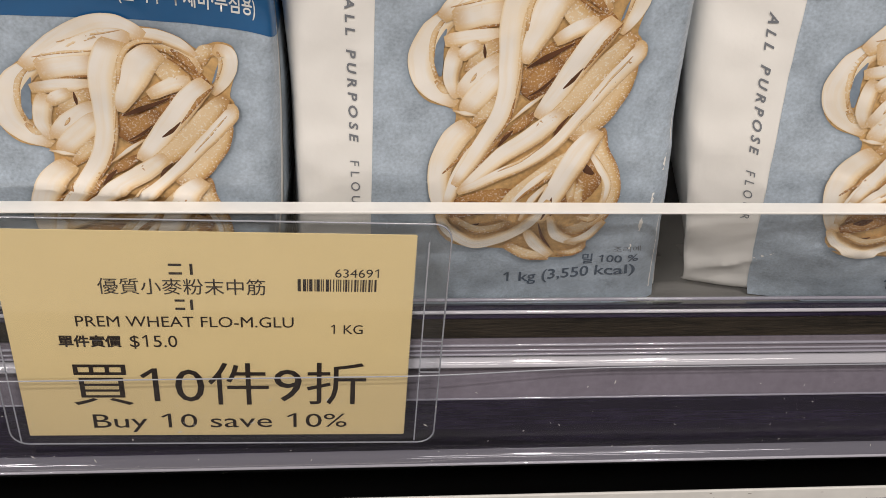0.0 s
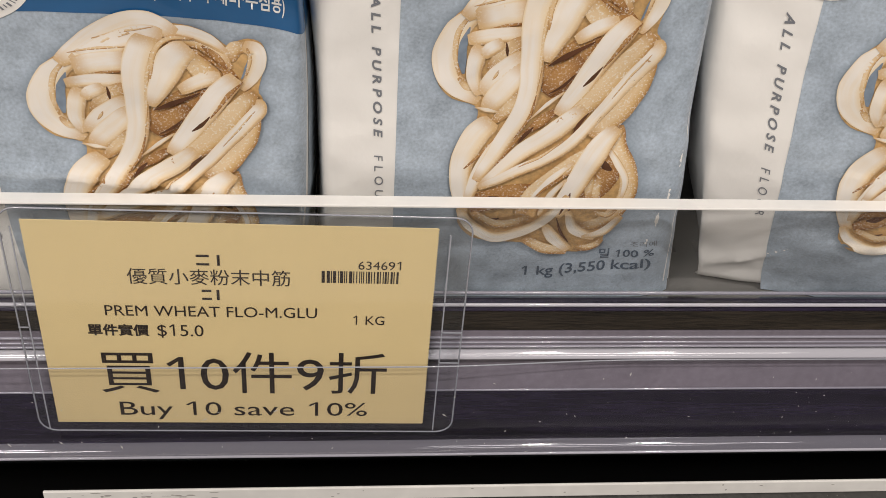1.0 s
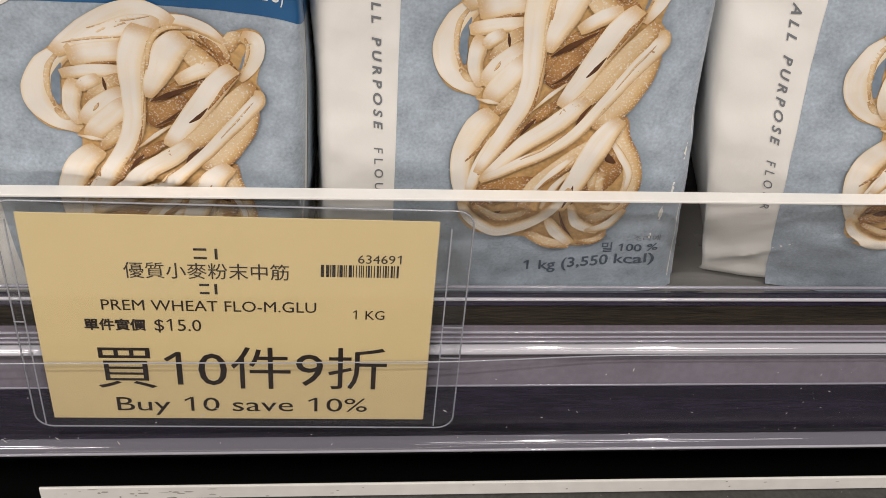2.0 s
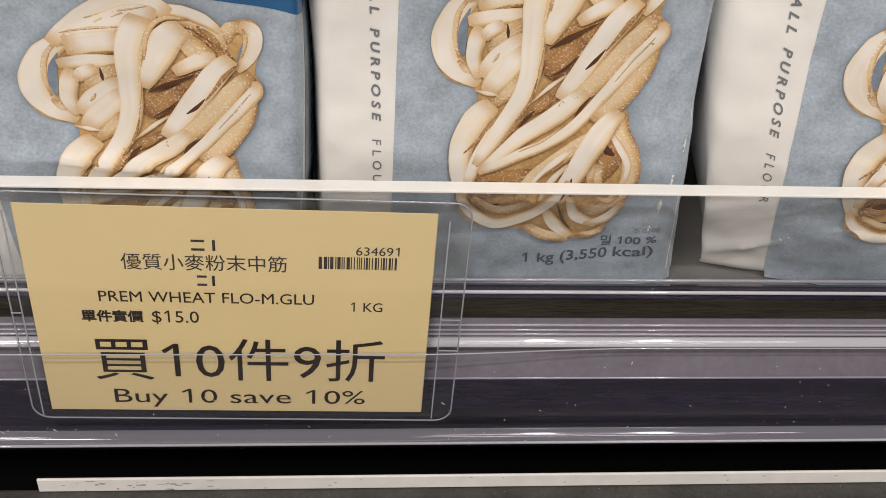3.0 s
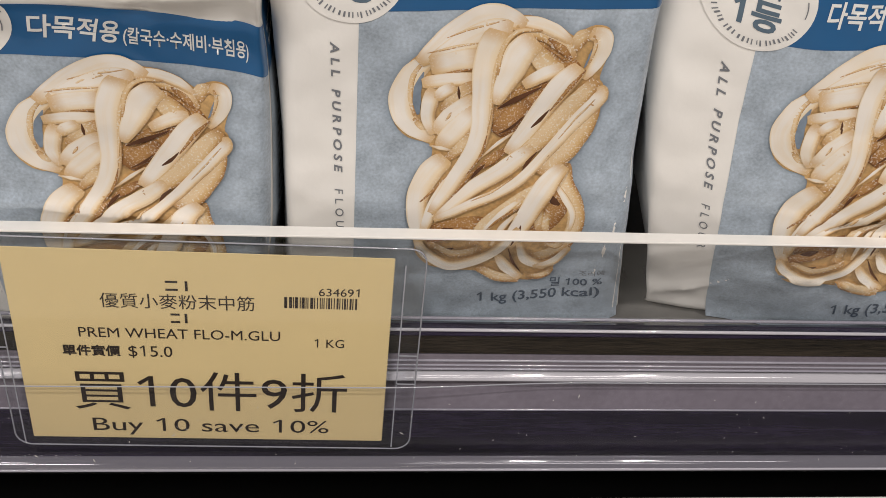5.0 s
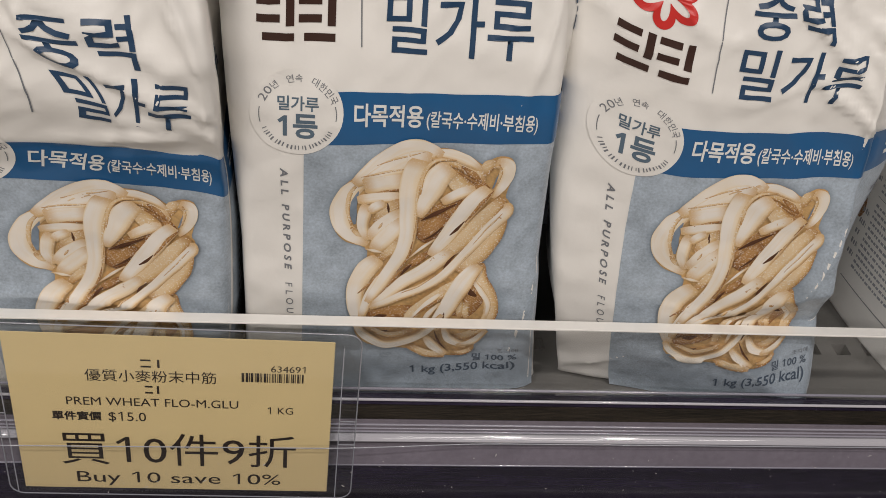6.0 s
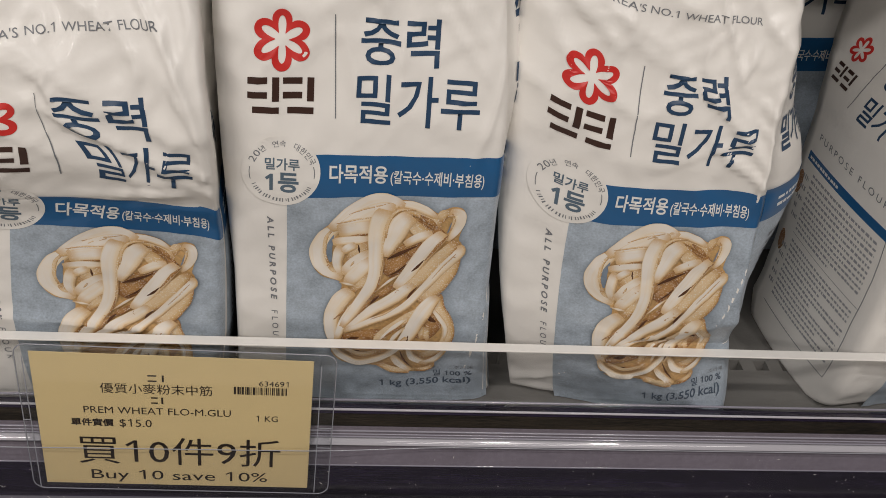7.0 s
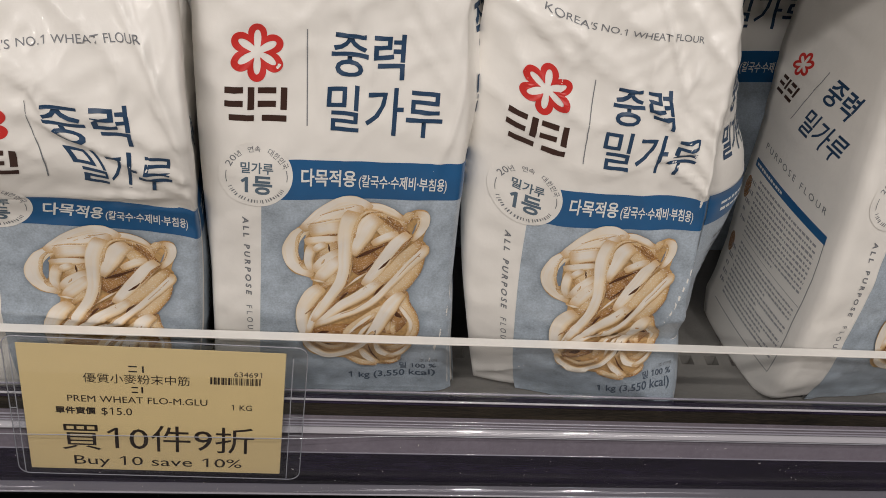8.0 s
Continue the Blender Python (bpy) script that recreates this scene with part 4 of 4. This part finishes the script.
# ---- dust on the clear flap ----
rng = random.Random(21)
specks = bmesh.new()
for _ in range(170):
    sx, sz, sr = rng.uniform(-0.13, 0.24), rng.uniform(0.962, 0.992), rng.choice((0.00008, 0.0001, 0.00013, 0.00022))
    a, ln = rng.uniform(0, 3.1), rng.choice((1, 1, 1.6, 4.0))
    sy = 0.2511 - flap_bulge(sx) - 0.00012
    u, v = Vector((math.cos(a), 0, math.sin(a))) * sr * ln, Vector((-math.sin(a), 0, math.cos(a))) * sr
    c = Vector((sx, sy, sz))
    specks.faces.new([specks.verts.new(c + d) for d in (-u, -v, u, v)])
tagged(finish("dust", specks, material("dust_grey", (0.5, 0.48, 0.46), 0.8)), "fine pale dust specks on the clear plastic rail", "dust", kind="stuff")

# ---- below the shelf ----
cabinet = thing("lower_ledge", (0, 0, 0), "dark speckled ledge below the shelf", "ledge", kind="structure")
part("ledge_top", boxed(X0, X1, 0.16, 0.246, 0.0, 0.9470, bevel=0.001), LEDGE, cabinet)
# Black board put behind the gap; its colour stands for the shade under the shelf.
part("shade_board", boxed(X0, X1, 0.40, 0.42, 0.0, 0.972), BLACK, cabinet)
tagged(finish("trim_strip", boxed(-0.1085, X1, 0.2445, 0.2454, 0.9472, 0.9522, bevel=0.0003), TRIM_WHITE), "scuffed white plastic edge strip on the ledge", "edge strip")

# ---- bags, front row ----
MID_TABLE = [(1.0, 0.274), (1.013, 0.270), (1.03, 0.2665), (1.05, 0.2640), (1.08, 0.2635), (1.095, 0.2622), (1.11, 0.2608), (1.125, 0.2612), (1.155, 0.268), (1.19, 0.277), (1.22, 0.292)]
RIGHT_TABLE = [(1.0, 0.2845), (1.013, 0.2795), (1.03, 0.2730), (1.05, 0.2685), (1.08, 0.2675), (1.11, 0.2670), (1.14, 0.2670), (1.17, 0.2735), (1.2, 0.2835), (1.22, 0.292)]
LEFT_TABLE = [(1.0, 0.268), (1.03, 0.262), (1.06, 0.2595), (1.09, 0.258), (1.10, 0.2555), (1.115, 0.248), (1.13, 0.245), (1.15, 0.247), (1.17, 0.256), (1.2, 0.275), (1.22, 0.29)]
middle_at = front_shape(None, None, MID_TABLE, 0.0, [(30, 160, -50, 18, 2.5, 1.6), (38, 128, 70, 14, 2.0, 0.8), (10, 178, 20, 18, 3, 1.2), (-20, 172, -20, 14, 3, 0.9), (46, 40, 80, 30, 3, 0.8), (36, 172, -55, 14, 2, 1.6), (43, 142, 75, 16, 2, 1.4), (5, 188, 30, 14, 2.5, 1.2)], 1.7,
                        ((0, 2), (37, 1.9), (68, 1.5), (127, -2), (174, -4.5), (214, -5)), ((0, 6.5), (30, 1.5), (56, -0.8), (64, -2), (100, -3.5), (122, -4), (144, -4.6), (173, -8.5), (214, -7)))
right_at = front_shape([98.41, 44.68, -3.63, -3.67, 6.21, -6.57, -2.05, -3.76, -0.83, 2.3], [95.24, 5.59, 97.13, -6.29, -1.04, 7.41, -5.94, 2.11, -1.76, -7.95], RIGHT_TABLE, -0.26,
                       [(25, 150, -40, 24, 3.0, 2.8), (36, 132, -30, 16, 2.0, 3.0), (22, 140, 25, 16, 1.8, 1.6), (44, 126, 80, 10, 2, 2.0), (15, 52, -6, 26, 1.6, 1.0), (40, 70, 70, 22, 3.5, 1.6), (5, 26, -12, 20, 1.5, 1.0), (-20, 182, -25, 20, 4, 2.0), (30, 172, 60, 14, 3, 1.8), (18, 186, -65, 22, 2.2, 2.4), (38, 158, -20, 12, 1.6, 1.8), (40, 148, -20, 12, 1.6, 1.6), (-32, 178, -30, 14, 2.5, 2.0), (-34, 14, 35, 14, 2.5, 2.2)], 5.1,
                       ((0, 9), (40, 4), (102, -1.4), (185, -6), (214, -6)), ((10, 1.5), (73, -3.8), (112, -2.2), (144, -3.3), (180, 1.3), (214, 2.8)), slip=((30, 140, 8, 11, -0.5), (16, 160, 8, 9, 0.35)))
left_at = front_shape([-89.83, 50.89, 10.95, -3.19, -3.21, -5.25, -10.16, -7.04, -0.26, -0.04], [87.47, -3.06, 89.89, 1.86, -3.61, -4.31, 1.64, 9.68, 0.38, -0.22], LEFT_TABLE, 0.0,
                      [(10, 150, -30, 30, 4, 2.6), (22, 128, 10, 26, 2.5, 2.2), (0, 57, -4, 45, 3.0, 1.9), (38, 160, -60, 16, 4, 1.8), (0, 172, -35, 30, 5, 2.5), (20, 122, 4, 30, 1.6, -1.2), (40, 140, -15, 14, 2, 2.0), (36, 175, -70, 16, 3, 1.5), (28, 134, 0, 18, 1.8, 1.6)], 9.3,
                      right=((56, 0), (125, -5.8), (173, -2.6), (201, 3.5)), slip=((1, 150, 11, 20, 0.75), (30, 142, 9, 10, -0.3)))
flour_bag(middle_at, (0.02, 0.30, 1.0), "upright white paper flour bag with blue band and noodle picture", gusset=0.2, swell=(158, 26, 0.011))
flour_bag(right_at, (0.118, 0.30, 1.0), "crumpled white paper flour bag turned slightly, with noodle picture", gusset=0.1, swell=(116, 40, 0.014))
flour_bag(left_at, (-0.075, 0.30, 1.0), "slumped white paper flour bag with folded front behind the ticket")

# ---- bags, turned and behind ----
SIDE_TABLE = [(1.0, 0.012), (1.01, 0.006), (1.03, 0.001), (1.06, -0.001), (1.10, 0.0), (1.15, 0.004), (1.19, 0.012), (1.22, 0.024)]
plain_at = front_shape(None, None, SIDE_TABLE, 0.0, [(20, 150, -40, 20, 3, 1.8), (-10, 170, 20, 20, 4, 1.6)], 13.0)


FULL_DEPTH = [(0, 62), (12, 71), (60, 75), (150, 75), (185, 68), (205, 42), (214, 12)]


def plain_bag(label, full):
    return flour_bag(plain_at, (BASE.x + LEFT / 1000, 0.0, 1.0), label, full, 0.1, False, FULL_DEPTH)


turned = plain_bag("white paper flour bag turned to show its printed side", True)


turned_side = side_maker(plain_at, False, 0.1, FULL_DEPTH)


def side_at(p, q):
    """The left side of the turned bag: p runs from its back edge to its front edge; the slack paper drags the print over towards the top."""
    return turned_side(1 - (p + 0.6 * max(0.0, q - 119.7)) / 75, q)


so = Vector((BASE.x + LEFT / 1000, 0.0, 1.0))


def on_side(name, bm, mat, label="", lift=0.15, longest=2.5):
    return part(name, laid(bm, side_at, so, lift, longest), mat, turned, label, smooth=True)


on_side("side_band", sheet(7, 70, lambda p: 88, lambda p: 92), BAND_BLUE, "thin blue stripe", longest=9)
on_side("side_band_print", bars(9, 40, 88.7, 91.6, 1, 6, 1.0, 2.4), WHITE_INK, lift=0.3)
on_side("side_print", merge(bars(15, 66, 57, 86, 11, 3, 0.9, 2.6), bars(15, 67, 21, 53, 12, 14, 0.9, 2.6), bars(8, 13, 60, 84, 5, 9, 0.7, 1.6), bars(8, 13, 24, 48, 5, 19, 0.7, 1.6)), FAINT_INK, "lines of small grey print")
on_side("box_line", merge(line(bmesh.new(), (69.5, 88), (69.5, 15), 0.4), line(bmesh.new(), (69.5, 15), (12, 15), 0.4), line(bmesh.new(), (69, 55), (14, 55), 0.25)), GREY_INK, "thin grey frame round the print")
for pq_at in ((6.5, 77), (6.5, 46)):
    on_side("small_picture", flat([(pq_at[0] + 2.6 * math.cos(k * 0.4), pq_at[1] + 5.5 * math.sin(k * 0.4)) for k in range(16)]), DOUGH["b"], "small brown printed food picture")
on_side("side_title", merge(lettering("중력", 29.4, 48.5, 136.5, 149.5, bold=0.015), lettering("밀가루", 30, 60, 118.5, 131.5, bold=0.01)), NAVY, "navy printed title")
on_side("side_divider", line(bmesh.new(), (23.5, 119.7), (23.5, 148.6), 0.4), GREY_INK)
on_side("side_emblem", emblem(7.6, 143.0, 6.4), RED_INK, "red flower emblem")
for piece in brand_blocks(1.5, 17, 124.0, 133.5):
    on_side("brand_bar", piece, BROWN_INK)
on_side("side_heading", lettering("PURPOSE FLOUR", 11, 65, 98.6, 101.6, space=1.5), GREY_INK)
turned.matrix_world = pose(0.2160, 0.2620, 1.0, 0, 0, 7)

behind = plain_bag("white paper flour bag in the shaded second row", False)
behind.matrix_world = pose(-0.075, 0.372, 1.0, 0, 0, 3)
for bx, by, rz in ((0.045, 0.374, -2), (0.152, 0.376, 4), (-0.19, 0.372, 0)):
    copy_thing(behind, pose(bx, by, 1.0, 0, 0, rz))

# ---- scuffs and grit ----
rng = random.Random(33)
grit = bmesh.new()
for _ in range(420):
    c = Vector((rng.uniform(-0.14, 0.2), rng.uniform(0.205, 0.2435), 0.9472))
    r = rng.choice((0.00006, 0.0001, 0.00016))
    grit.faces.new([grit.verts.new(c + Vector((r * math.cos(k) * rng.uniform(0.7, 1.5), r * math.sin(k), 0))) for k in (0, 1.3, 2.6, 3.9, 5.2)])
tagged(finish("grit", grit, material("grit_pale", (0.34, 0.31, 0.27), 0.8)), "pale grit scattered over the dark ledge", "grit", kind="stuff")
scuffs = bmesh.new()
for _ in range(46):
    near = rng.random() < 0.6
    sx, sz = (rng.uniform(-0.107, -0.06) if near else rng.uniform(-0.1, 0.2)), rng.uniform(0.9477, 0.9517)
    w, h = rng.uniform(0.0001, 0.0012) * (1.5 if near else 0.6), rng.uniform(0.00008, 0.0004)
    scuffs.faces.new([scuffs.verts.new((sx + w * math.cos(k) * rng.uniform(0.6, 1.2), 0.24435, sz + h * math.sin(k))) for k in (0, 0.9, 1.9, 3.0, 4.1, 5.2)])
tagged(finish("scuff_marks", scuffs, material("scuff_grey", (0.36, 0.34, 0.31), 0.6)), "grey scuff marks on the white edge strip", "scuff marks", kind="stuff")
